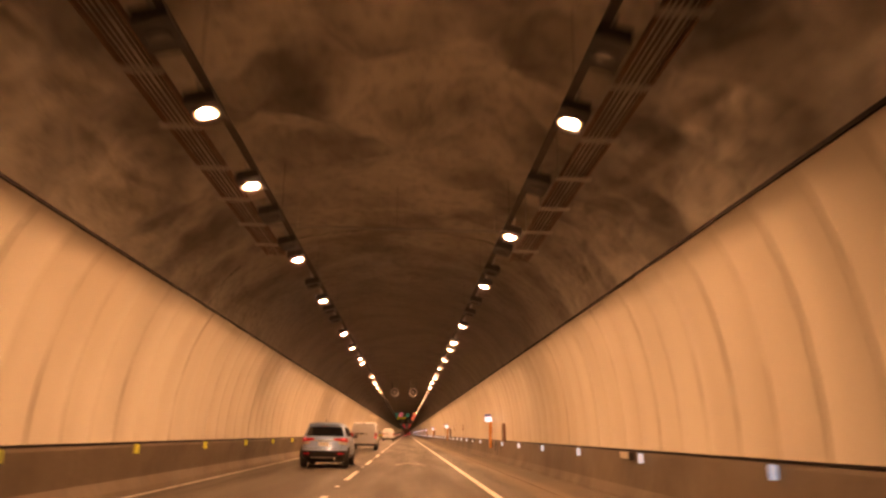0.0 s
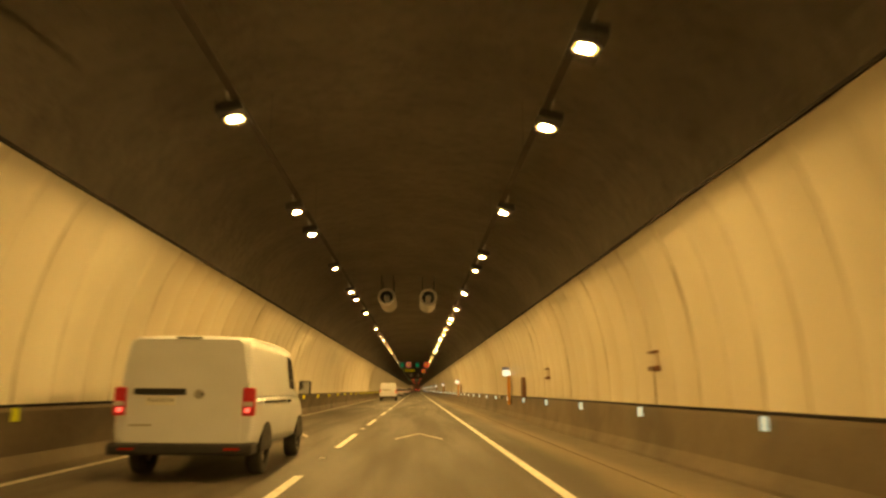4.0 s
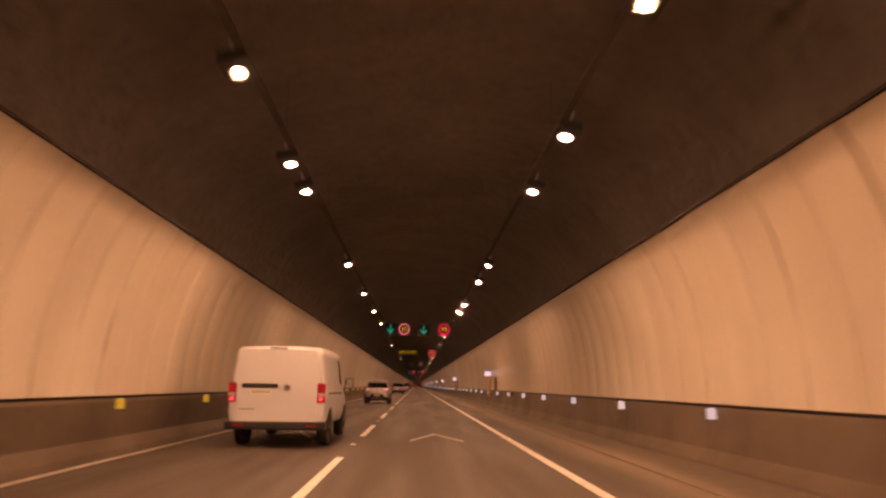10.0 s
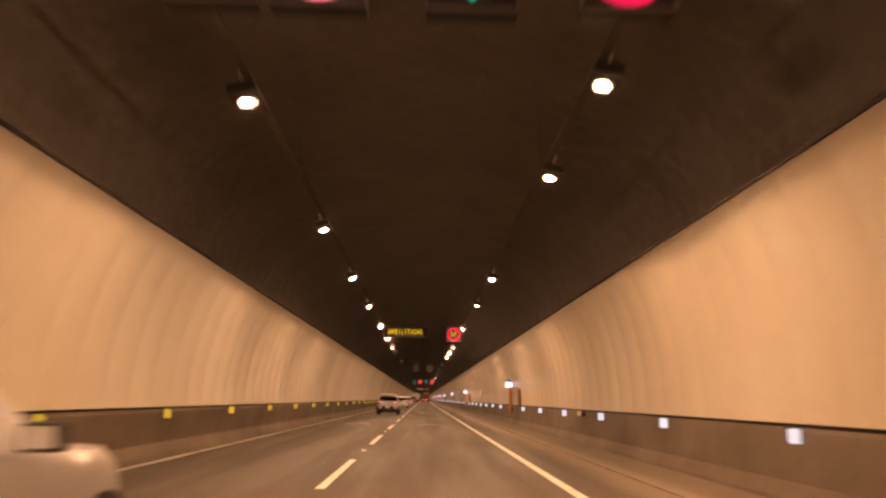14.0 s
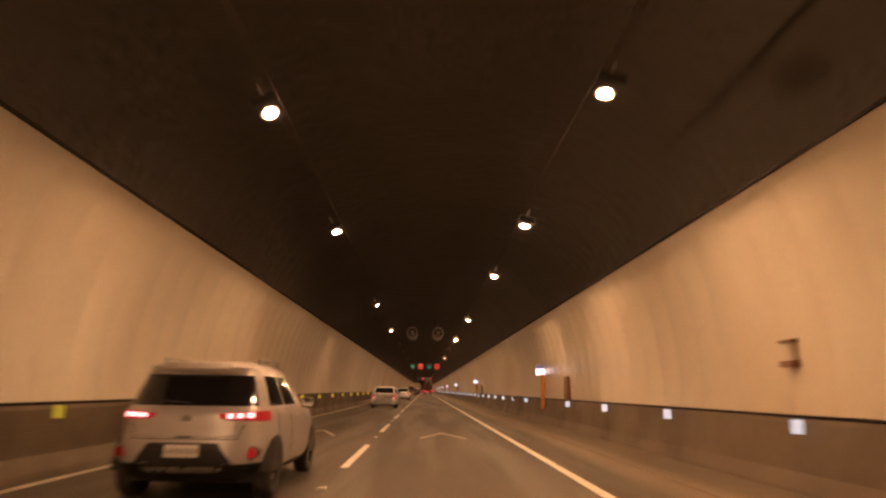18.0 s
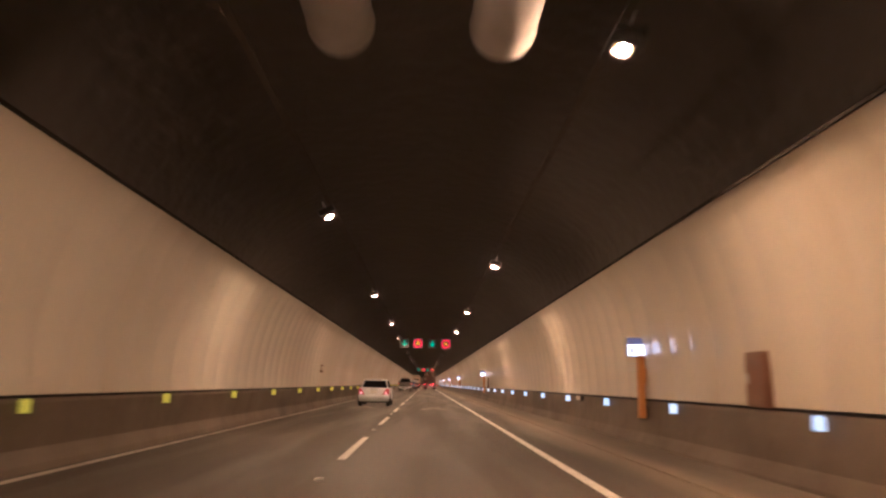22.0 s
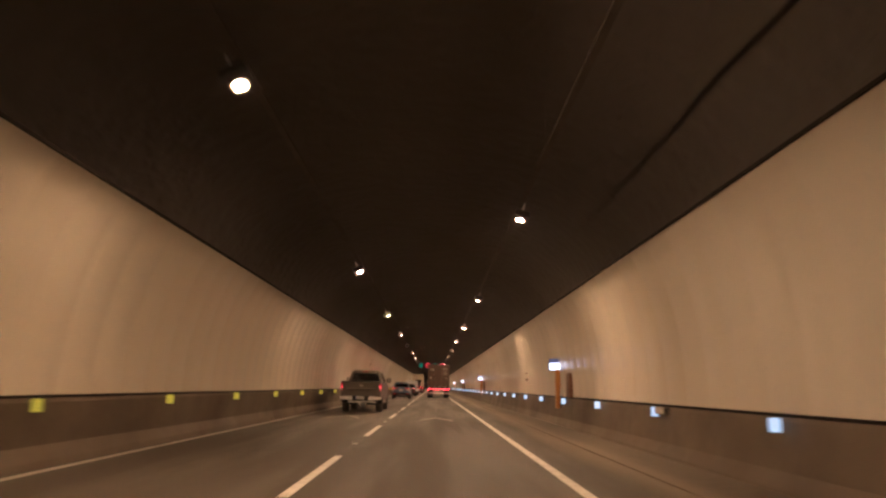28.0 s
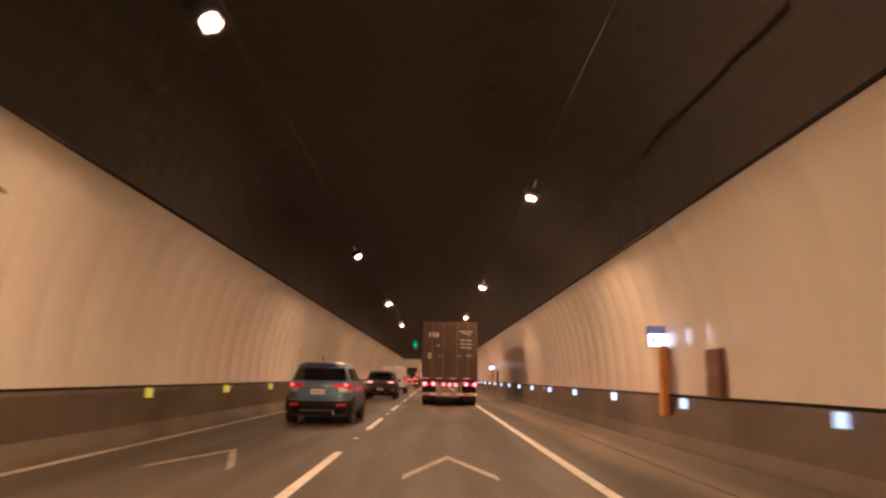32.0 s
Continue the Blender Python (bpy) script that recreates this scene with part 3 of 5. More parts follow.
SILVER_BLUE = paint("silver_blue_paint", (0.32, 0.47, 0.78), 0.3, 0.35)
VAN_WHITE = paint("van_white_paint", (0.76, 0.79, 0.86), 0.35)
CHAMPAGNE = paint("champagne_paint", (0.50, 0.48, 0.50), 0.3, 0.35)
CAR_WHITE = paint("car_white_paint", (0.80, 0.84, 0.90), 0.28)
TRUCK_GREY = paint("grey_brown_paint", (0.15, 0.135, 0.12), 0.32, 0.4)
STEEL_BLUE = paint("steel_blue_paint", (0.12, 0.20, 0.33), 0.3, 0.3)
DARK_GREY = paint("dark_grey_paint", (0.11, 0.10, 0.10), 0.3, 0.4)
CAB_CREAM = paint("cream_cab_paint", (0.62, 0.55, 0.42), 0.35)
BOX_BROWN = make_simple("container_brown", (0.135, 0.088, 0.068), 0.6, other=(0.085, 0.062, 0.052), scale=1.6, amount=0.6, bump=0.2)
ROD_BROWN = make_simple("rusty_rod_paint", (0.24, 0.16, 0.115), 0.5, 0.2, other=(0.14, 0.085, 0.06), scale=3, amount=0.6)
BOX_WHITE = make_simple("container_white_print", (0.72, 0.68, 0.62), 0.55, scale=4, amount=0.4)
GLASS_DARK = finish(Mat("dark_car_glass", (0.012, 0.012, 0.014), 0.06, 0.0, 0.6))
PLASTIC = make_simple("black_plastic", (0.022, 0.021, 0.021), 0.55, scale=8, amount=0.4)
RUBBER = make_simple("tyre_rubber", (0.035, 0.032, 0.030), 0.85, other=(0.08, 0.072, 0.064), scale=5, amount=0.5, bump=0.2)
ALLOY = make_simple("wheel_alloy", (0.42, 0.42, 0.43), 0.3, 0.8, scale=6, amount=0.3)
CHROME = make_simple("chrome_trim", (0.62, 0.61, 0.60), 0.12, 1.0, scale=6, amount=0.2)
TAIL_RED = make_glow("lit_tail_lens", (1.0, 0.012, 0.03), 0.15, (0.24, 0.006, 0.01))
TAIL_BRIGHT = make_glow("bright_brake_lens", (1.0, 0.10, 0.10), 2.4, (0.6, 0.1, 0.08))
TAIL_HOT = make_glow("dazzling_truck_lamp", (1.0, 0.035, 0.045), 13.0, (0.6, 0.1, 0.08))
TAIL_DULL = make_simple("unlit_red_lens", (0.35, 0.02, 0.02), 0.15)
TAIL_CLEAR = make_simple("clear_tail_lens", (0.6, 0.58, 0.56), 0.1)
PLATE = make_simple("plate_white", (0.80, 0.80, 0.78), 0.4, scale=12, amount=0.15)
PLATE_INK = make_simple("plate_ink", (0.22, 0.22, 0.24), 0.5)
BRIGHT_BUMPER = make_simple("bright_bumper_metal", (0.80, 0.80, 0.82), 0.35, 0.1, scale=5, amount=0.25)
STRIPE_RED = make_simple("red_reflective_tape", (0.55, 0.03, 0.03), 0.3, scale=10, amount=0.3)
STRIPE_WHITE = make_simple("white_reflective_tape", (0.85, 0.84, 0.82), 0.3, scale=10, amount=0.3)


# Paler copy of the tyre rubber, with headlight on the tread in its colour.
HEADLIT_TYRE = make_simple("headlit_tyre_rubber", (0.13, 0.118, 0.108), 0.85, other=(0.07, 0.062, 0.056), scale=7, amount=0.6, bump=0.3)
WARM_CORE = make_glow("small_lamp_core", (1.0, 0.45, 0.42), 2.2, (0.7, 0.3, 0.28))


def grid_part(name, rings, keep, material, parent, label="", close=False, thick=0.0):
    """One mesh from a lofted grid: rings of points, and the test keep(station, column) for its faces."""
    bm = bmesh.new()
    used = {}

    def v(i, j):
        if (i, j) not in used:
            used[i, j] = bm.verts.new(rings[i][j])
        return used[i, j]
    n = len(rings[0])
    for i in range(len(rings) - 1):
        for j in range(n if close else n - 1):
            if keep(i, j):
                bm.faces.new((v(i, j), v(i, (j + 1) % n), v(i + 1, (j + 1) % n), v(i + 1, j)))
    if close:
        for i in (0, len(rings) - 1):
            bm.faces.new([v(i, j) for j in range(n)])
    ob = part(name, bm, material, parent, label, smooth=True)
    if thick:
        mod = ob.modifiers.new("depth", "SOLIDIFY")
        mod.thickness = thick
        mod.offset = -1
    return ob


def densify(stations, times=2):
    """More stations between the given ones, by a smooth curve through them."""
    out = []
    n = len(stations)
    for i in range(n - 1):
        p0, p1, p2, p3 = (stations[max(0, min(n - 1, k))] for k in (i - 1, i, i + 1, i + 2))
        for q in range(times):
            t = q / times
            out.append(tuple(0.5 * (2 * b + (c - a) * t + (2 * a - 5 * b + 4 * c - d) * t * t + (3 * b - a - 3 * c + d) * t ** 3)
                             for a, b, c, d in zip(p0, p1, p2, p3)))
    return out + [tuple(stations[-1])]


def body_hull(stations, material, parent, name="body", label=""):
    """stations: y, half width, lower edge, upper edge."""
    rings = []
    for y, w, zb, zt in densify(stations, 2):
        h = zt - zb
        half = [(0, y, zb), (w * 0.86, y, zb), (w * 0.96, y, zb + 0.06), (w * 0.995, y, zb + 0.3 * h), (w, y, zb + 0.55 * h), (w * 0.985, y, zb + 0.78 * h),
                (w * 0.955, y, zb + 0.93 * h), (w * 0.88, y, zt), (w * 0.5, y, zt + 0.012), (0, y, zt + 0.018)]
        rings.append([Vector((-x, y, z)) for x, y, z in half[1:-1][::-1]] + [Vector(p) for p in half[1:-1]])
    return grid_part(name, rings, lambda i, j: True, material, parent, label, close=True)


def cabin(stations, rear_n, front_n, doors, material, parent, rear_glass=True, rear_from=0):
    """stations: y, half width below, half width above, lower edge, upper edge. Rear and front glass are the sloping ends; doors: station pairs of the side windows."""
    rings = []
    for y, wb, wt, zb, zt in stations:
        h = zt - zb
        half = [(wb, y, zb), (wb + (wt - wb) * 0.12, y, zb + 0.14 * h), (wb + (wt - wb) * 0.8, y, zb + 0.80 * h), (wt, y, zt - 0.05 * h - 0.008),
                (wt * 0.9, y, zt - 0.004), (wt * 0.45, y, zt + 0.012), (0, y, zt + 0.018)]
        rings.append([Vector((-x, q, z)) for x, q, z in half[:-1]] + [Vector(half[-1])] + [Vector(p) for p in half[:-1][::-1]])
    last = len(rings) - 1
    side = {(i, j) for a, b in doors for i in range(a, b) for j in (1, 10)}
    rear = {(i, j) for i in range(rear_from, rear_n) for j in range(4, 8)} if rear_glass else set()
    front = {(i, j) for i in range(last - front_n, last) for j in range(4, 8)}
    grid_part("cabin_shell", rings, lambda i, j: (i, j) not in side | rear | front, material, parent)
    if rear:
        grid_part("rear_window", rings, lambda i, j: (i, j) in rear, GLASS_DARK, parent, "dark tinted rear window")
    grid_part("windscreen", rings, lambda i, j: (i, j) in front, GLASS_DARK, parent, "dark windscreen")
    for a, b in doors:
        for col in (1, 10):
            grid_part("side_window", rings, lambda i, j: j == col and a <= i < b, GLASS_DARK, parent, "dark side window")
    return rings


def wheel(parent, x, y, r=0.32, w=0.2, rim=ALLOY, spokes=5, tread=RUBBER):
    s = 1 if x > 0 else -1
    bm = bmesh.new()
    prof = [(0.62 * r, -w / 2), (0.93 * r, -w / 2), (r, -w / 2 + 0.03), (r, w / 2 - 0.03), (0.93 * r, w / 2), (0.62 * r, w / 2), (0.60 * r, 0)]
    seg, rings = 28, []
    for k in range(seg):
        a = 2 * math.pi * k / seg
        rings.append([bm.verts.new((x + q, y + p * math.cos(a), r + p * math.sin(a))) for p, q in prof])
    for k in range(seg):
        a, b = rings[k], rings[(k + 1) % seg]
        for i in range(len(prof)):
            bm.faces.new((a[i], a[(i + 1) % len(prof)], b[(i + 1) % len(prof)], b[i]))
    wh = part("wheel", bm, tread, parent, smooth=True)
    bm = bmesh.new()
    out = x + s * (w / 2 - 0.03)
    tube(bm, (x - s * 0.05, y, r), (x - s * 0.02, y, r), 0.62 * r, 20)
    tube(bm, (out - s * 0.05, y, r), (out, y, r), 0.16 * r, 10)
    for k in range(spokes):
        a = 2 * math.pi * k / spokes + 0.3
        m = Matrix.Translation((out - s * 0.03, y, r)) @ Matrix.Rotation(a, 4, "X")
        made = bmesh.ops.create_cube(bm, size=1.0, matrix=m @ Matrix.Translation((0, 0, 0.37 * r)) @ Matrix.Diagonal((0.03, 0.14 * r, 0.55 * r, 1)))
    part("rim", bm, rim, wh)
    return wh


def plate(parent, x, y, z, w=0.36, h=0.13):
    p = part("number_plate", boxed(x - w / 2, x + w / 2, y - 0.012, y + 0.012, z - h / 2, z + h / 2, bevel=0.004), PLATE, parent, "white number plate with dark bars")
    bm = bmesh.new()
    for k in range(6):
        q = x - w * 0.38 + k * w * 0.15
        box(bm, q, q + w * 0.06, y - 0.016, y - 0.012, z - h * 0.2, z + h * 0.2)
    part("plate_bars", bm, PLATE_INK, p)
    return p


def mirror_pair(parent, x, y, z, w=0.19, h=0.14, mat=PLASTIC):
    for s in (-1, 1):
        bm = bmesh.new()
        box(bm, s * x, s * (x + w) if s > 0 else s * x, y - 0.05, y + 0.07, z, z + h, bevel=0.03) if s > 0 else box(bm, -(x + w), -x, y - 0.05, y + 0.07, z, z + h, bevel=0.03)
        mr = part("door_mirror", bm, mat, parent)
        part("mirror_glass", boxed(*((x + 0.02, x + w - 0.02) if s > 0 else (-(x + w - 0.02), -x - 0.02)), y - 0.056, y - 0.05, z + 0.02, z + h - 0.02), CHROME, mr)


def arches(parent, hw, wheels, r, mat=PLASTIC):
    """Dark wheel-arch mouths on both flanks."""
    for y in wheels:
        for s in (-1, 1):
            bm = bmesh.new()
            out = []
            for k in range(13):
                a = math.pi * k / 12
                out.append((y + (r + 0.07) * math.cos(a), max(0.16, r + (r + 0.07) * math.sin(a))))
            prism(bm, out, "x", s * (hw - 0.22), s * (hw + 0.006)) if s > 0 else prism(bm, out, "x", -(hw + 0.006), -(hw - 0.22))
            part("wheel_arch", bm, mat, parent)


class Shell:
    """A car's outer skin, from level slices (z, rear y, front y, half width) with rounded corners in plan. A place on it is (s, z): s runs from the
    middle of the tail, 0, round the corner at c and along the flank, 2c at its middle, to the middle of the nose at 4c."""

    def __init__(self, slices, n=4.6):
        self.table = np.array(slices, float)
        self.n, self.c = n, 2 ** (-1 / n)

    def at(self, s, z, side=1, off=0.0):
        def plain(s, z):
            yr, yf, w = (float(np.interp(z, self.table[:, 0], self.table[:, k])) for k in (1, 2, 3))
            c, n = self.c, self.n
            other = lambda q: max(0.0, 1 - abs(q) ** n) ** (1 / n)
            if s <= c:
                fx, fy = s, other(s)
            elif s <= 3 * c:
                fy = 2 * c - s
                fx = other(fy)
            else:
                fx = 4 * c - s
                fy = -other(fx)
            return Vector((fx * w, (yr + yf) / 2 - fy * (yf - yr) / 2, z))
        p = plain(abs(s), z)
        if off:
            e = 0.01
            a = plain(abs(s) + e, z) - plain(max(0.0, abs(s) - e), z)
            b = plain(abs(s), z + e) - plain(abs(s), z - e)
            p += a.cross(b).normalized() * off
        return Vector((p.x * (side if s >= 0 else -side), p.y, p.z))

    def skin(self, parent, coat, regions, levels):
        """The body, cut along its own lines into parts; regions: name, material, label, test(s, z), one part for each flank or one in all."""
        c = self.c
        rear = [0.0, 0.13, 0.26, 0.39, 0.52, 0.62, 0.71, 0.78, 0.83, c]
        flank = [c + q for q in (0.04, 0.09, 0.16, 0.25, 0.35, 0.46, 0.57, 0.63, 0.72)] + [2 * c]
        half = rear + flank
        half += [4 * c - q for q in half[-2::-1]]
        zs = sorted(set(list(self.table[:, 0]) + list(levels)))
        ring = [(1, q) for q in half] + [(-1, q) for q in half[-2:0:-1]]
        count = len(ring)
        pts = [[self.at(q, z, sd) for sd, q in ring] for z in zs]
        groups = {}
        for i in range(len(zs) - 1):
            zm = (zs[i] + zs[i + 1]) / 2
            for j in range(count):
                (sa, qa), (sb, qb) = ring[j], ring[(j + 1) % count]
                qm = (qa + qb) / 2
                sd = 1 if j < len(half) - 1 else -1
                key = ("body", 0)
                for k, (name, mat, label, test, split) in enumerate(regions):
                    if test(qm, zm):
                        key = (k, sd if split else 0)
                        break
                groups.setdefault(key, []).append((i, j))
        for key, cells in groups.items():
            bm, used = bmesh.new(), {}

            def v(i, j):
                if (i, j) not in used:
                    used[i, j] = bm.verts.new(pts[i][j])
                return used[i, j]
            for i, j in cells:
                bm.faces.new((v(i, j), v(i, (j + 1) % count), v(i + 1, (j + 1) % count), v(i + 1, j)))
            if key[0] == "body":
                top = len(zs) - 1
                bm.faces.new([v(top, j) for j in range(count)])
                ob = part("body", bm, coat, parent, smooth=True)
            else:
                name, mat, label, test, split = regions[key[0]]
                ob = part(name, bm, mat, parent, label, smooth=True)
            ob.data.set_sharp_from_angle(angle=radians(38))

    def pad(self, name, corners, side, material, parent, label="", thick=0.014, n=6):
        """A raised plate that follows the skin between four (s, z) corners: bottom inner, bottom outer, top outer, top inner. A negative s reaches over the middle."""
        bm = bmesh.new()
        grids = []
        for off in (-0.02, thick * 0.75, thick):
            g = []
            for j in range(n + 1):
                v = j / n
                row = []
                for i in range(n + 1):
                    u = i / n
                    (a, b, d, e) = corners
                    q = [(a[k] * (1 - u) + b[k] * u) * (1 - v) + (e[k] * (1 - u) + d[k] * u) * v for k in (0, 1)]
                    if off == thick:
                        mid = [sum(p[k] for p in corners) / 4 for k in (0, 1)]
                        q = [q[k] + (mid[k] - q[k]) * 0.06 for k in (0, 1)]
                    row.append(bm.verts.new(self.at(q[0], q[1], side, off)))
                g.append(row)
            grids.append(g)
        for g in (grids[0], grids[2]):
            for j in range(n):
                for i in range(n):
                    bm.faces.new((g[j][i], g[j][i + 1], g[j + 1][i + 1], g[j + 1][i]))
        rim = lambda q: [q[0][i] for i in range(n + 1)] + [q[j][n] for j in range(1, n + 1)] + [q[n][i] for i in range(n - 1, -1, -1)] + [q[j][0] for j in range(n - 1, 0, -1)]
        for ga, gb in zip(grids, grids[1:]):
            ra, rb = rim(ga), rim(gb)
            for k in range(len(ra)):
                bm.faces.new((ra[k], rb[k], rb[(k + 1) % len(ra)], ra[(k + 1) % len(ra)]))
        ob = part(name, bm, material, parent, label, smooth=True)
        ob.data.set_sharp_from_angle(angle=radians(40))
        return ob


def windows(sh, z0, z1, rear_s, doors, screen_z):
    """The glass regions of a car: tail, doors (ranges along the flank, from the tail) and windscreen."""
    c = sh.c
    out = [("rear_window", GLASS_DARK, "dark tinted rear window", lambda s, z: z0 < z < z1 and s < rear_s, False)] if rear_s else []
    for a, b in doors:
        out.append(("side_window", GLASS_DARK, "dark side window", lambda s, z, a=a, b=b: z0 < z < z1 - 0.01 and c + a < s < c + b, True))
    out.append(("windscreen", GLASS_DARK, "dark windscreen", lambda s, z: screen_z < z < z1 + 0.03 and s > 3 * c + 0.05, False))
    return out


def seams(sh, parent, lines):
    """Narrow dark panel gaps and creases along the skin: (s0, z0, s1, z1) on both sides."""
    for s0, z0, s1, z1 in lines:
        for side in (1, -1):
            if abs(z1 - z0) < abs(s1 - s0):
                k = [(s0, z0 - 0.004), (s1, z1 - 0.004), (s1, z1 + 0.004), (s0, z0 + 0.004)]
            else:
                k = [(s0 - 0.005, z0), (s0 + 0.005, z0), (s1 + 0.005, z1), (s1 - 0.005, z1)]
            sh.pad("panel_gap", k, side, PLASTIC, parent, thick=0.002, n=8)


def running_gear(t, hw, axles, r, w=0.2, rim=ALLOY, spokes=5):
    arches(t, hw, axles, r)
    part("underbody", boxed(-hw + 0.16, hw - 0.16, 0.35, axles[1] + 0.5, 0.20, 0.34), PLASTIC, t)
    for y in axles:
        for s in (-1, 1):
            wheel(t, s * (hw - w / 2 - 0.012), y, r, w, rim, spokes)


def silver_suv(at, coat=SILVER_BLUE, label="silver-blue compact sport utility car with lit tail lamps"):
    t = thing("suv", label, "car", at)
    sh = Shell([(0.28, 0.20, 4.12, 0.79), (0.34, 0.08, 4.24, 0.855), (0.44, 0.0, 4.3, 0.885), (0.60, -0.01, 4.3, 0.886), (0.66, 0.035, 4.29, 0.884), (0.80, 0.075, 4.25, 0.882), (0.93, 0.095, 4.12, 0.875),
                (1.0, 0.105, 3.9, 0.862), (1.05, 0.125, 3.3, 0.842), (1.10, 0.165, 3.1, 0.82), (1.24, 0.255, 2.88, 0.775), (1.42, 0.40, 2.55, 0.70), (1.47, 0.425, 2.44, 0.675), (1.51, 0.40, 2.34, 0.65), (1.545, 0.45, 2.22, 0.60),
                (1.575, 0.62, 2.06, 0.52), (1.595, 0.85, 1.85, 0.40)], 4.4)
    c = sh.c
    dark = [("bumper", PLASTIC, "black lower bumper", lambda s, z: z < 0.60 and s < c + 0.09, False),
            ("sill_cladding", PLASTIC, "black sill cladding", lambda s, z: z < 0.44, True)]
    sh.skin(t, coat, dark + windows(sh, 1.10, 1.42, 0.83, ((0.16, 0.25), (0.25, 0.57), (0.63, 1.2)), 1.07), (1.16, 1.30, 1.36))
    sh.pad("spoiler", [(-0.62, 1.455), (0.62, 1.455), (0.60, 1.52), (-0.60, 1.52)], 1, coat, t, thick=0.05)
    sh.pad("high_brake_light", [(-0.18, 1.435), (0.18, 1.435), (0.18, 1.452), (-0.18, 1.452)], 1, TAIL_DULL, t, "unlit high brake light", thick=0.03)
    seams(sh, t, [(0.0, 0.665, 0.70, 0.665), (0.70, 0.665, 0.76, 0.80), (c + 0.25, 0.5, c + 0.25, 1.06), (c + 0.63, 0.4, c + 0.63, 1.06)])
    sh.pad("plate_recess", [(-0.34, 0.735), (0.34, 0.735), (0.38, 0.915), (-0.38, 0.915)], 1, coat, t, thick=0.006)
    sh.pad("tailgate_trim", [(-0.40, 0.93), (0.40, 0.93), (0.40, 0.955), (-0.40, 0.955)], 1, CHROME, t, "bright trim above the plate", thick=0.022)
    sh.pad("skid_plate", [(-0.5, 0.34), (0.5, 0.34), (0.52, 0.385), (-0.52, 0.385)], 1, STEEL, t, "pale skid plate", thick=0.015)
    for side in (-1, 1):
        lamp = sh.pad("tail_lamp", [(0.42, 0.955), (c + 0.10, 0.88), (c + 0.14, 1.035), (0.40, 1.025)], side, TAIL_RED, t, "lit red tail lamp", thick=0.02)
        sh.pad("lamp_core", [(0.74, 0.975), (0.81, 0.97), (0.81, 1.01), (0.74, 1.01)], side, TAIL_BRIGHT, lamp, "bright lamp core", thick=0.026, n=3)
        sh.pad("clear_lens", [(0.60, 0.83), (c + 0.06, 0.79), (c + 0.09, 0.875), (0.58, 0.945)], side, TAIL_CLEAR, lamp, "clear lower lens", thick=0.012)
        # No lamp here: the reflector's shine is put in as glow.
        sh.pad("reflector", [(0.55, 0.475), (0.79, 0.475), (0.79, 0.525), (0.55, 0.525)], side, TAIL_RED, t, "glowing red reflector", thick=0.014, n=4)
        part("door_handle", boxed(*((0.872, 0.90) if side > 0 else (-0.90, -0.872)), 2.0, 2.16, 0.93, 0.955, bevel=0.008), coat, t)
    plate(t, 0.0, 0.06, 0.825)
    part("exhaust", tube(bmesh.new(), (0.42, -0.03, 0.31), (0.42, 0.3, 0.31), 0.045, 12), CHROME, t)
    part("aerial", tube(bmesh.new(), (0, 0.82, 1.58), (0, 0.66, 1.70), 0.012, 6), PLASTIC, t)
    mirror_pair(t, 0.84, 2.62, 1.02)
    running_gear(t, 0.872, (0.82, 3.43), 0.33)
    return t


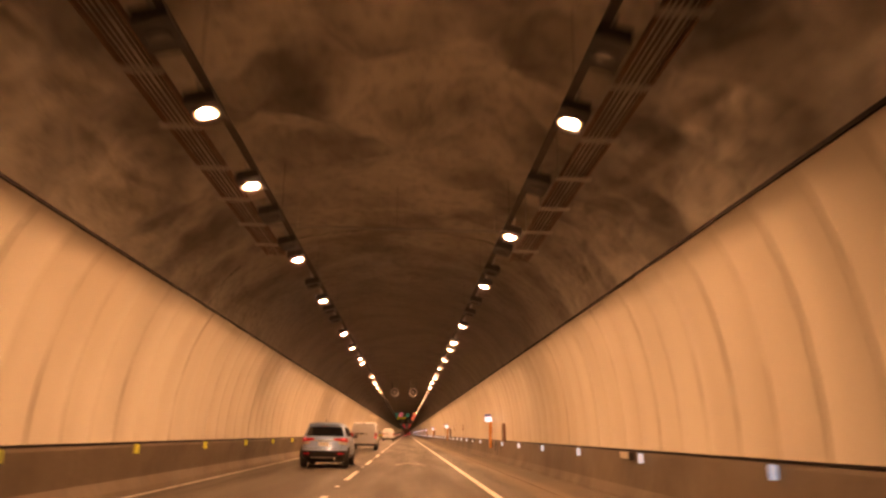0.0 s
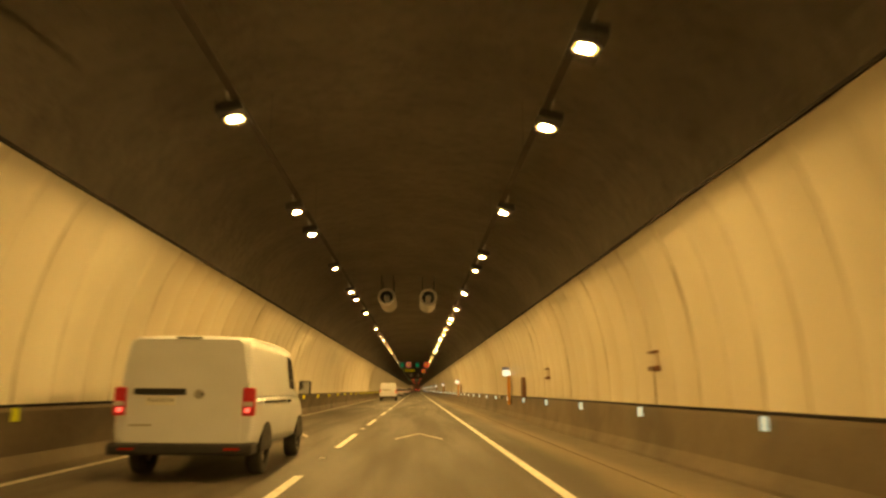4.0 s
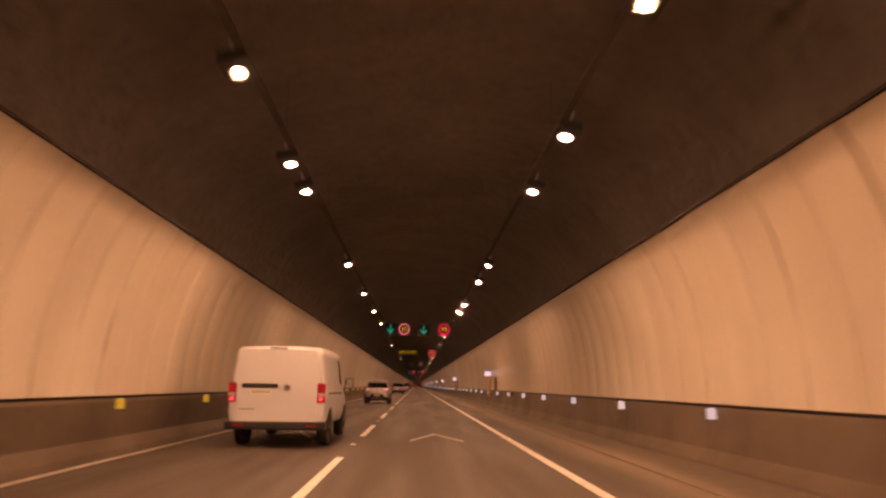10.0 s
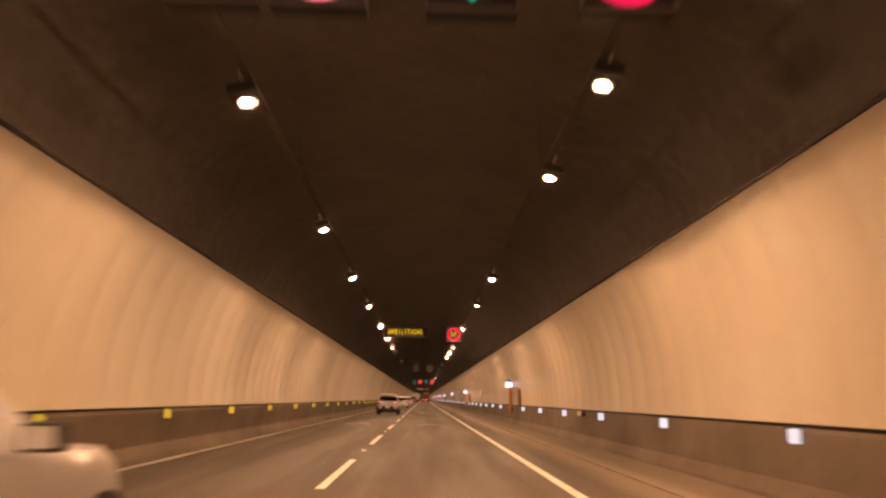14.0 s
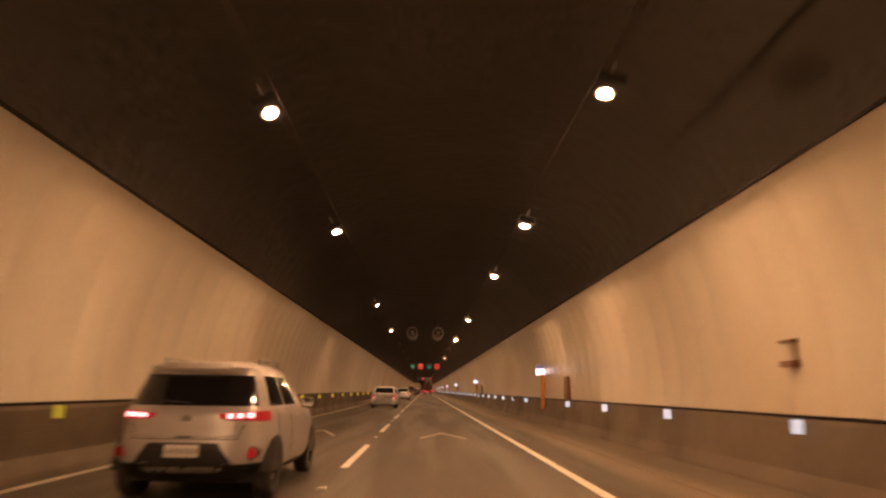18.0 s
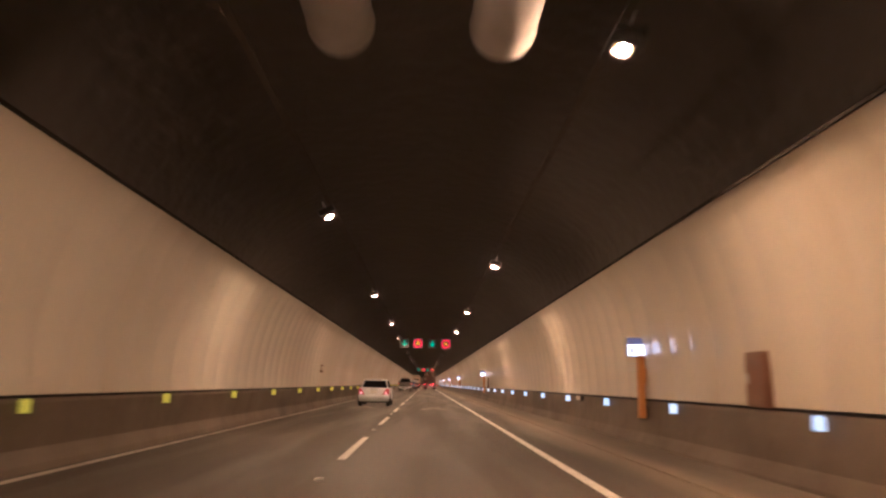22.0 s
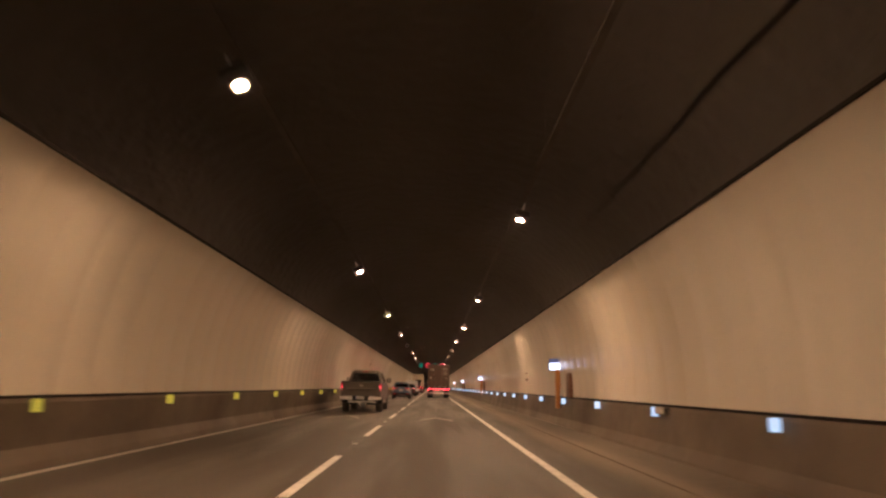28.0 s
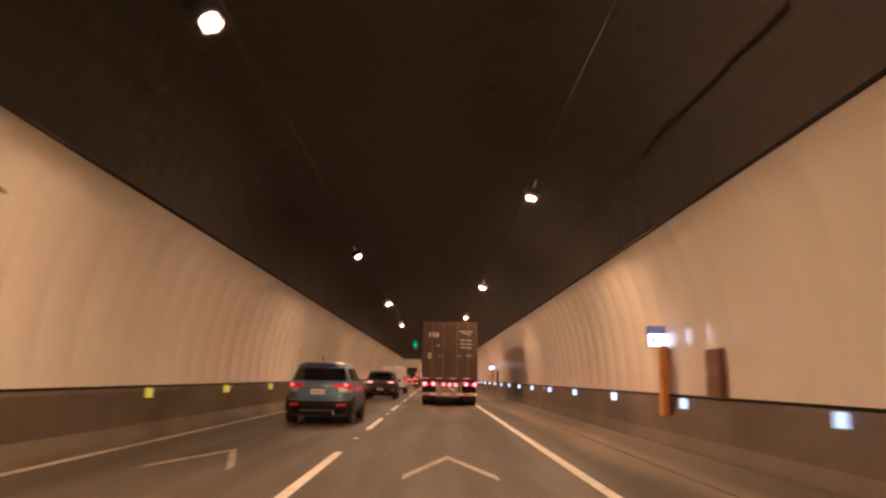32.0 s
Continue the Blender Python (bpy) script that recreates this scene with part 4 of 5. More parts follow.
def small_hatch(at, coat=CHAMPAGNE, label="champagne hatchback with dark lower bumper, roof rails and lit tail lamps"):
    t = thing("hatchback", label, "car", at)
    sh = Shell([(0.25, 0.18, 3.86, 0.77), (0.32, 0.06, 3.95, 0.835), (0.42, 0.0, 4.0, 0.868), (0.58, -0.015, 4.0, 0.876), (0.68, 0.03, 3.99, 0.876), (0.80, 0.06, 3.93, 0.872), (0.92, 0.075, 3.7, 0.86),
                (0.97, 0.10, 3.15, 0.842), (1.02, 0.14, 2.98, 0.82), (1.16, 0.23, 2.75, 0.775), (1.36, 0.37, 2.40, 0.70), (1.41, 0.40, 2.28, 0.675), (1.45, 0.37, 2.18, 0.65), (1.48, 0.42, 2.06, 0.60),
                (1.51, 0.6, 1.9, 0.52), (1.525, 0.8, 1.72, 0.40)], 4.6)
    c = sh.c
    dark = [("bumper", PLASTIC, "black lower bumper", lambda s, z: z < 0.42 and s < c + 0.12, False),
            ("sill_cladding", PLASTIC, "black sill cladding", lambda s, z: z < 0.36, True)]
    sh.skin(t, coat, dark + windows(sh, 1.02, 1.36, sh.c, ((0.16, 0.25), (0.25, 0.57), (0.63, 1.2)), 0.99), (1.08, 1.24, 1.30))
    sh.pad("spoiler", [(-0.60, 1.395), (0.60, 1.395), (0.58, 1.455), (-0.58, 1.455)], 1, coat, t, thick=0.06)
    seams(sh, t, [(0.0, 0.675, 0.62, 0.675), (0.62, 0.675, 0.70, 0.83), (c + 0.25, 0.45, c + 0.25, 0.99), (c + 0.63, 0.36, c + 0.63, 0.99)])
    sh.pad("gate_crease", [(-0.62, 0.70), (0.62, 0.70), (0.66, 0.73), (-0.66, 0.73)], 1, coat, t, thick=0.022)
    sh.pad("gate_handle", [(-0.10, 0.685), (0.10, 0.685), (0.09, 0.70), (-0.09, 0.70)], 1, PLASTIC, t, thick=0.03)
    for side in (-1, 1):
        s = side
        bm = bmesh.new()
        tube(bm, (s * 0.56, 0.85, 1.545), (s * 0.56, 2.0, 1.55), 0.016, 8)
        for y in (0.9, 1.95):
            box(bm, s * 0.56 - 0.016, s * 0.56 + 0.016, y - 0.05, y + 0.05, 1.47, 1.545)
        part("roof_rail", bm, STEEL, t, "bright roof rail")
        lamp = sh.pad("tail_lamp", [(0.42, 0.885), (c + 0.09, 0.858), (c + 0.12, 0.972), (0.40, 0.938)], side, TAIL_RED, t, "lit red tail lamp", thick=0.02)
        for k in range(3):
            q = 0.50 + 0.11 * k
            sh.pad("lamp_core", [(q, 0.892 + 0.004 * k), (q + 0.065, 0.892 + 0.004 * k), (q + 0.07, 0.935 + 0.006 * k), (q, 0.93 + 0.006 * k)], side, WARM_CORE, lamp, "bright lamp core", thick=0.027, n=3)
        bm = bmesh.new()
        y0 = sh.at(0.80, 0.53).y
        tube(bm, (s * 0.70, y0 - 0.03, 0.53), (s * 0.70, y0 + 0.1, 0.53), 0.075, 18)
        ring = part("fog_bezel", bm, CHROME, t, "bright ring in the bumper")
        part("fog_lamp", tube(bmesh.new(), (s * 0.70, y0 - 0.04, 0.53), (s * 0.70, y0, 0.53), 0.056, 16), TAIL_RED if s > 0 else TAIL_DULL, ring, "round red lamp in the bumper")
        part("door_handle", boxed(*((0.866, 0.89) if side > 0 else (-0.89, -0.866)), 1.85, 2.0, 0.87, 0.893, bevel=0.008), coat, t)
    sh.pad("plate_recess", [(-0.62, 0.40), (0.62, 0.40), (0.42, 0.635), (-0.42, 0.635)], 1, PLASTIC, t, "black number plate recess", thick=0.006)
    sh.pad("skid_plate", [(-0.45, 0.335), (0.45, 0.335), (0.50, 0.385), (-0.50, 0.385)], 1, ALLOY, t, "grey skid plate", thick=0.016)
    plate(t, 0.0, -0.022, 0.555)
    part("badge", tube(bmesh.new(), (0, 0.062, 0.88), (0, 0.09, 0.885), 0.05, 16), ALLOY, t, "plain round metal badge")
    bm = bmesh.new()
    tube(bm, tuple(sh.at(0.0, 1.04, 1, 0.02)), tuple(sh.at(0.34, 1.06, -1, 0.02)), 0.009, 6)
    part("wiper", bm, PLASTIC, t)
    mirror_pair(t, 0.83, 2.4, 0.96)
    running_gear(t, 0.862, (0.72, 3.28), 0.31)
    return t


def white_sedan(at, coat=CAR_WHITE, label="white four-door saloon car with lit red tail lamps"):
    t = thing("sedan", label, "car", at)
    sh = Shell([(0.21, 0.25, 4.38, 0.74), (0.27, 0.10, 4.46, 0.81), (0.36, 0.0, 4.52, 0.852), (0.50, -0.03, 4.53, 0.865), (0.565, -0.03, 4.52, 0.866), (0.595, 0.025, 4.51, 0.864), (0.80, 0.045, 4.36, 0.858), (0.89, 0.05, 3.95, 0.842),
                (0.925, 0.075, 3.6, 0.825), (0.945, 0.14, 3.45, 0.81), (0.965, 0.58, 3.34, 0.795), (0.975, 0.62, 3.24, 0.785), (1.12, 0.86, 2.98, 0.745), (1.29, 1.16, 2.63, 0.685), (1.335, 1.26, 2.5, 0.66), (1.38, 1.42, 2.32, 0.60),
                (1.41, 1.66, 2.14, 0.48), (1.425, 1.85, 1.95, 0.36)], 4.8)
    c = sh.c
    sh.skin(t, coat, [("under_valance", PLASTIC, "black lower valance", lambda s, z: z < 0.27, False)] + windows(sh, 0.975, 1.335, 0.83, ((0.09, 0.25), (0.25, 0.57), (0.63, 1.25)), 0.955), (1.05, 1.20, 1.25))
    seams(sh, t, [(0.0, 0.605, c, 0.605), (c + 0.16, 0.45, c + 0.16, 0.90), (c + 0.60, 0.35, c + 0.60, 0.96), (c + 1.12, 0.35, c + 1.12, 0.95), (0.0, 0.42, c, 0.42)])
    for side in (-1, 1):
        lamp = sh.pad("tail_lamp", [(0.54, 0.63), (c + 0.10, 0.63), (c + 0.07, 0.905), (0.76, 0.905)], side, TAIL_RED, t, "lit red triangular tail lamp", thick=0.018)
        sh.pad("lamp_core", [(0.66, 0.665), (0.80, 0.665), (0.80, 0.715), (0.68, 0.715)], side, WARM_CORE, lamp, "bright lamp core", thick=0.024, n=3)
        sh.pad("lens_band", [(0.625, 0.735), (c + 0.08, 0.735), (c + 0.08, 0.752), (0.64, 0.752)], side, TAIL_CLEAR, lamp, "pale band in the lens", thick=0.021, n=4)
        sh.pad("trim_strip", [(c, 0.475), (c + 0.42, 0.475), (c + 0.42, 0.50), (c, 0.50)], side, coat, t, thick=0.012)
        part("door_handle", boxed(*((0.852, 0.875) if side > 0 else (-0.875, -0.852)), 2.35, 2.52, 0.82, 0.845, bevel=0.008), coat, t)
    sh.pad("boot_handle", [(-0.24, 0.862), (0.24, 0.862), (0.24, 0.885), (-0.24, 0.885)], 1, CHROME, t, "bright boot handle bar", thick=0.02)
    sh.pad("script_badge", [(0.50, 0.868), (0.62, 0.868), (0.62, 0.888), (0.50, 0.888)], -1, PLATE_INK, t, thick=0.006, n=3)
    part("brake_light", boxed(-0.13, 0.13, 0.69, 0.72, 1.0, 1.02), TAIL_DULL, t, "unlit high brake light")
    plate(t, 0.0, 0.03, 0.745)
    part("exhaust", tube(bmesh.new(), (-0.46, 0.0, 0.25), (-0.46, 0.4, 0.25), 0.035, 10), STEEL, t)
    mirror_pair(t, 0.82, 2.92, 0.95)
    running_gear(t, 0.85, (0.95, 3.66), 0.31)
    return t


def panel_van(at):
    t = thing("panel_van", "white windowless panel van with black bumper and lit tail lamps", "van", at)
    hw = 0.95
    body_hull([(0.0, 0.90, 0.52, 1.10), (0.05, 0.935, 0.44, 1.14), (0.4, hw, 0.40, 1.16), (2.5, hw, 0.38, 1.16), (3.9, hw, 0.36, 1.12), (4.4, 0.92, 0.36, 1.0), (4.75, 0.82, 0.38, 0.86), (4.89, 0.64, 0.44, 0.7)], VAN_WHITE, t)
    cabin([(0.02, 0.89, 0.78, 1.08, 1.80), (0.06, 0.91, 0.82, 1.10, 1.90), (0.16, 0.925, 0.83, 1.10, 1.945), (0.5, 0.93, 0.83, 1.12, 1.965), (1.8, 0.93, 0.83, 1.12, 1.97), (2.9, 0.93, 0.83, 1.12, 1.96), (3.35, 0.93, 0.82, 1.1, 1.92), (3.75, 0.92, 0.78, 1.08, 1.72),
           (4.15, 0.9, 0.72, 1.02, 1.32), (4.45, 0.86, 0.68, 0.96, 1.02)], 0, 3, ((5, 6), (6, 7)), VAN_WHITE, t, rear_glass=False)
    part("tailgate", prism(bmesh.new(), [(-0.775, 0.50), (0.775, 0.50), (0.785, 1.24), (0.85, 1.25), (0.83, 1.45), (0.765, 1.84), (0.70, 1.90), (-0.70, 1.90), (-0.765, 1.84), (-0.83, 1.45), (-0.85, 1.25), (-0.785, 1.24)], "y", -0.022, 0.05), VAN_WHITE, t, "plain white tailgate")
    part("bumper", boxed(-0.97, 0.97, -0.10, 0.28, 0.34, 0.50, bevel=0.04), PLASTIC, t, "black rear bumper")
    part("plate_grip", boxed(-0.68, 0.02, -0.055, -0.02, 1.14, 1.225, bevel=0.012), PLASTIC, t, "black grip above the plate")
    plate(t, -0.32, -0.03, 1.065, 0.40, 0.13)
    bm = bmesh.new()
    tube(bm, (0.20, -0.045, 1.15), (0.20, -0.02, 1.15), 0.065, 18)
    part("badge", bm, ALLOY, t, "plain round metal badge")
    part("high_brake_light", boxed(-0.17, 0.17, -0.03, 0.05, 1.905, 1.935), PLASTIC, t)
    part("script_badge", boxed(-0.72, -0.42, -0.03, -0.02, 0.72, 0.745), STEEL, t)
    for s in (-1, 1):
        lamp = part("tail_lamp", boxed(*((0.79, 0.952) if s > 0 else (-0.952, -0.79)), -0.035, 0.10, 0.86, 1.24, bevel=0.025), TAIL_RED, t, "tall lit tail lamp")
        part("lamp_core", boxed(*((0.83, 0.90) if s > 0 else (-0.90, -0.83)), -0.05, -0.02, 0.905, 0.965, bevel=0.012), TAIL_BRIGHT, lamp, "bright lamp core")
        part("clear_lens", boxed(*((0.805, 0.94) if s > 0 else (-0.94, -0.805)), -0.046, -0.02, 0.985, 1.05, bevel=0.012), TAIL_CLEAR, lamp, "clear band in the lens")
        part("reflector", boxed(*((0.60, 0.80) if s > 0 else (-0.80, -0.60)), -0.115, -0.09, 0.41, 0.44), TAIL_DULL, t)
        part("slide_rail", boxed(*((0.945, 0.962) if s > 0 else (-0.962, -0.945)), 0.7, 2.4, 1.02, 1.05), PLASTIC, t)
        part("door_handle", boxed(*((0.945, 0.975) if s > 0 else (-0.975, -0.945)), 2.65, 2.82, 1.0, 1.05, bevel=0.01), PLASTIC, t)
    mirror_pair(t, 0.95, 3.75, 1.12, 0.22, 0.26)
    arches(t, hw, (0.95, 3.95), 0.34)
    for y in (0.95, 3.95):
        for s in (-1, 1):
            wheel(t, s * 0.83, y, 0.34, 0.22, STEEL, 7)
    return t


def pickup(at):
    t = thing("pickup_truck", "grey-brown pickup truck with bright rear bumper and lit tail lamps", "pickup", at)
    hw = 1.015
    t.scale = (0.93, 1.0, 1.0)
    # load bed: two flanks, floor, tailgate
    for s in (-1, 1):
        part("bed_side", boxed(*((0.84, hw) if s > 0 else (-hw, -0.84)), 0.06, 2.05, 0.58, 1.38, bevel=0.06), TRUCK_GREY, t)
        part("bed_rail", boxed(*((0.85, hw + 0.004) if s > 0 else (-hw - 0.004, -0.85)), 0.05, 2.06, 1.375, 1.405, bevel=0.01), PLASTIC, t)
        lamp = part("tail_lamp", boxed(*((0.905, hw + 0.012) if s > 0 else (-hw - 0.012, -0.905)), 0.03, 0.16, 0.97, 1.29, bevel=0.025), TAIL_RED, t, "tall lit red tail lamp")
        part("lamp_core", boxed(*((0.925, 0.975) if s > 0 else (-0.975, -0.925)), 0.012, 0.035, 1.10, 1.17, bevel=0.01), TAIL_BRIGHT, lamp, "bright lamp core")
        part("clear_lens", boxed(*((0.92, 0.99) if s > 0 else (-0.99, -0.92)), 0.014, 0.035, 0.985, 1.05, bevel=0.01), TAIL_CLEAR, lamp)
    part("bed_floor", boxed(-0.86, 0.86, 0.1, 2.05, 0.72, 0.78), PLASTIC, t)
    gate = part("tailgate", boxed(-0.855, 0.855, 0.02, 0.12, 0.70, 1.38, bevel=0.03), TRUCK_GREY, t)
    part("gate_ledge", prism(bmesh.new(), [(0.025, 1.10), (-0.022, 1.045), (-0.018, 1.03), (0.025, 0.99)], "x", -0.70, 0.70), TRUCK_GREY, gate)
    part("gate_brow", prism(bmesh.new(), [(0.025, 1.345), (-0.03, 1.325), (-0.02, 1.30), (0.025, 1.275)], "x", -0.80, 0.80), TRUCK_GREY, gate)
    part("gate_gap", boxed(-0.868, -0.856, 0.03, 0.1, 0.70, 1.38), PLASTIC, gate)
    part("gate_gap", boxed(0.856, 0.868, 0.03, 0.1, 0.70, 1.38), PLASTIC, gate)
    part("gate_spoiler", boxed(-0.85, 0.85, 0.0, 0.14, 1.345, 1.40, bevel=0.02), PLASTIC, gate)
    part("gate_crease", prism(bmesh.new(), [(-0.75, 1.04), (-0.45, 0.96), (0.45, 0.96), (0.75, 1.04), (0.75, 1.07), (0.45, 0.995), (-0.45, 0.995), (-0.75, 1.07)], "y", 0.008, 0.03), TRUCK_GREY, gate)
    bm = bmesh.new()
    bmesh.ops.create_uvsphere(bm, u_segments=16, v_segments=8, radius=1.0, matrix=Matrix.Translation((0, 0.012, 1.2)) @ Matrix.Diagonal((0.11, 0.015, 0.045, 1)))
    part("badge", bm, STEEL, gate, "plain oval badge")
    bump = part("bumper", prism(bmesh.new(), [(-0.42, 0.54), (0.42, 0.54), (0.42, 0.72), (-0.42, 0.72)], "y", -0.13, 0.1), PLASTIC, t, "dark step bumper with bright ends")
    for s in (-1, 1):
        end = [(s * 0.40, 0.54), (s * 0.98, 0.585), (s * 0.995, 0.70), (s * 0.46, 0.725), (s * 0.40, 0.66)]
        part("bumper_end", prism(bmesh.new(), end if s > 0 else end[::-1], "y", -0.17, 0.1), BRIGHT_BUMPER, bump, "bright silver bumper end")
    part("plate_lamp", boxed(-0.27, -0.235, -0.15, -0.12, 0.66, 0.69), SOS_WHITE, bump, "small lit plate lamp")
    plate(t, 0.0, -0.145, 0.645, 0.36, 0.13)
    # Tow bar, hitch and differential: headlight brightness put into pale bumper metal.
    part("tow_bar", boxed(-0.62, 0.62, -0.04, 0.08, 0.43, 0.49, bevel=0.01), BRIGHT_BUMPER, t)
    part("tow_hitch", boxed(-0.08, 0.08, -0.2, 0.1, 0.37, 0.46, bevel=0.015), BRIGHT_BUMPER, t)
    part("axle", tube(bmesh.new(), (-0.8, 1.15, 0.38), (0.8, 1.15, 0.38), 0.06, 10), DARK_STEEL, t)
    bm = bmesh.new()
    bmesh.ops.create_uvsphere(bm, u_segments=14, v_segments=10, radius=0.17, matrix=Matrix.Translation((0, 1.15, 0.38)))
    part("differential", bm, BRIGHT_BUMPER, t, smooth=True)
    part("spare_wheel", tube(bmesh.new(), (0, 0.62, 0.50), (0, 0.62, 0.68), 0.36, 20), RUBBER, t)
    part("exhaust", tube(bmesh.new(), (0.62, 0.2, 0.44), (0.75, 1.6, 0.42), 0.045, 10), STEEL, t)
    sh = Shell([(0.48, 2.10, 5.80, 0.97), (0.56, 2.08, 5.88, 1.005), (0.95, 2.08, 5.90, 1.016), (1.22, 2.08, 5.86, 1.005), (1.33, 2.09, 5.5, 0.975), (1.37, 2.10, 4.75, 0.95), (1.42, 2.11, 4.5, 0.92), (1.60, 2.13, 4.22, 0.855), (1.82, 2.16, 3.86, 0.775),
                (1.87, 2.17, 3.76, 0.75), (1.915, 2.22, 3.62, 0.70), (1.945, 2.36, 3.45, 0.62), (1.96, 2.6, 3.3, 0.5)], 9.0)
    sh.skin(t, TRUCK_GREY, windows(sh, 1.42, 1.82, 0.84, ((0.16, 0.46), (0.57, 1.45)), 1.39), (1.48, 1.74))
    seams(sh, t, [(sh.c + 0.50, 0.55, sh.c + 0.50, 1.36), (sh.c + 1.2, 0.55, sh.c + 1.2, 1.3)])
    part("high_brake_light", boxed(-0.16, 0.16, 2.13, 2.19, 1.865, 1.895), TAIL_DULL, t, "unlit high brake light")
    mirror_pair(t, 1.0, 3.95, 1.38, 0.24, 0.22)
    for s in (-1, 1):
        part("side_step", boxed(*((0.86, 1.0) if s > 0 else (-1.0, -0.86)), 2.2, 4.0, 0.40, 0.46, bevel=0.015), STEEL, t)
    arches(t, hw, (1.15, 4.75), 0.39)
    for y in (1.15, 4.75):
        for s in (-1, 1):
            wheel(t, s * 0.85, y, 0.40, 0.30, ALLOY, 6, HEADLIT_TYRE)
    return t


def trailer_truck(at, boxed_load, label, cab_mat, name):
    """A tractor with a container chassis, with or without its container. The rear of the chassis is at the origin."""
    t = thing(name, label, "truck", at)
    L = 12.3
    for s in (-1, 1):
        part("chassis_beam", boxed(s * 0.45 - 0.07, s * 0.45 + 0.07, 0.1, L, 0.92, 1.20), DARK_STEEL, t)
    rear = part("rear_beam", boxed(-1.22, 1.22, 0.0, 0.18, 1.05, 1.24, bevel=0.01), DARK_STEEL, t)
    for k in range(8):
        x = -1.2 + 0.3 * k
        part("tape", boxed(x, x + 0.285, -0.008, 0.0, 1.17, 1.22), STRIPE_RED if k % 2 else STRIPE_WHITE, rear)
    for s in (-1, 1):
        bank = part("lamp_plate", boxed(*((0.62, 1.2) if s > 0 else (-1.2, -0.62)), 0.02, 0.06, 0.86, 1.04), DARK_STEEL, t)
        for k in range(3):
            x = s * (0.72 + 0.19 * k)
            part("tail_lamp", tube(bmesh.new(), (x, -0.02, 0.95 - 0.05 * (k % 2)), (x, 0.02, 0.95 - 0.05 * (k % 2)), 0.065, 14), TAIL_HOT if k != 1 else TAIL_RED, bank, "round lit red tail lamp")
        part("bumper_strut", boxed(s * 0.50 - 0.05, s * 0.50 + 0.05, 0.08, 0.16, 0.55, 1.05), STEEL, t)
        part("mud_flap", boxed(*((0.62, 1.18) if s > 0 else (-1.18, -0.62)), 0.75, 0.78, 0.22, 0.92), RUBBER, t)
    mid = part("centre_plate", boxed(-0.42, 0.42, 0.03, 0.07, 0.86, 1.02), STEEL, t)
    for k in range(3):
        x = -0.26 + 0.26 * k
        part("marker_lamp", tube(bmesh.new(), (x, -0.01, 0.93), (x, 0.03, 0.93), 0.04, 12), TAIL_HOT, mid, "round red marker lamp")
    bum = part("under_bumper", boxed(-1.2, 1.2, 0.02, 0.14, 0.45, 0.57, bevel=0.01), BRIGHT_BUMPER, t)
    for k in range(8):
        x = -1.18 + 0.3 * k
        part("tape", boxed(x, x + 0.27, 0.010, 0.02, 0.48, 0.54), STRIPE_WHITE if k % 2 else STRIPE_RED, bum)
    for y in (1.3, 2.6, 3.9):
        part("axle", tube(bmesh.new(), (-1.0, y, 0.5), (1.0, y, 0.5), 0.07, 10), DARK_STEEL, t)
        for s in (-1, 1):
            wheel(t, s * 1.08, y, 0.5, 0.26, STEEL, 8)
            wheel(t, s * 0.78, y, 0.5, 0.26, STEEL, 8)
    for y in (3.0, 6.0, 9.0, 12.1):
        part("cross_beam", boxed(-1.2, 1.2, y - 0.08, y + 0.08, 1.06, 1.22), DARK_STEEL, t)
    # the tractor
    cab = part("cab", boxed(-1.22, 1.22, 13.4, 15.6, 0.75, 3.05, bevel=0.12), cab_mat, t, "pale tractor cab")
    part("cab_rear_window", boxed(-0.7, 0.7, 13.38, 13.41, 1.9, 2.5), GLASS_DARK, cab)
    part("windscreen", boxed(-1.08, 1.08, 15.58, 15.62, 1.7, 2.6), GLASS_DARK, cab)
    part("wind_deflector", prism(bmesh.new(), [(13.6, 3.03), (15.2, 3.03), (14.2, 3.6), (13.6, 3.65)], "x", -1.1, 1.1), cab_mat, t)
    part("tractor_frame", boxed(-0.5, 0.5, 10.6, 15.4, 0.7, 0.95), DARK_STEEL, t)
    for y in (11.3, 12.6, 14.9):
        for s in (-1, 1):
            wheel(t, s * 1.05, y, 0.5, 0.28, STEEL, 8)
    mirror_pair(t, 1.22, 15.3, 1.9, 0.25, 0.5)
    if boxed_load:
        return t
    part("spare_crate", boxed(-0.85, 0.55, 10.2, 12.0, 1.22, 2.1, bevel=0.03), DARK_STEEL, t, "dark crate behind the cab")
    return t


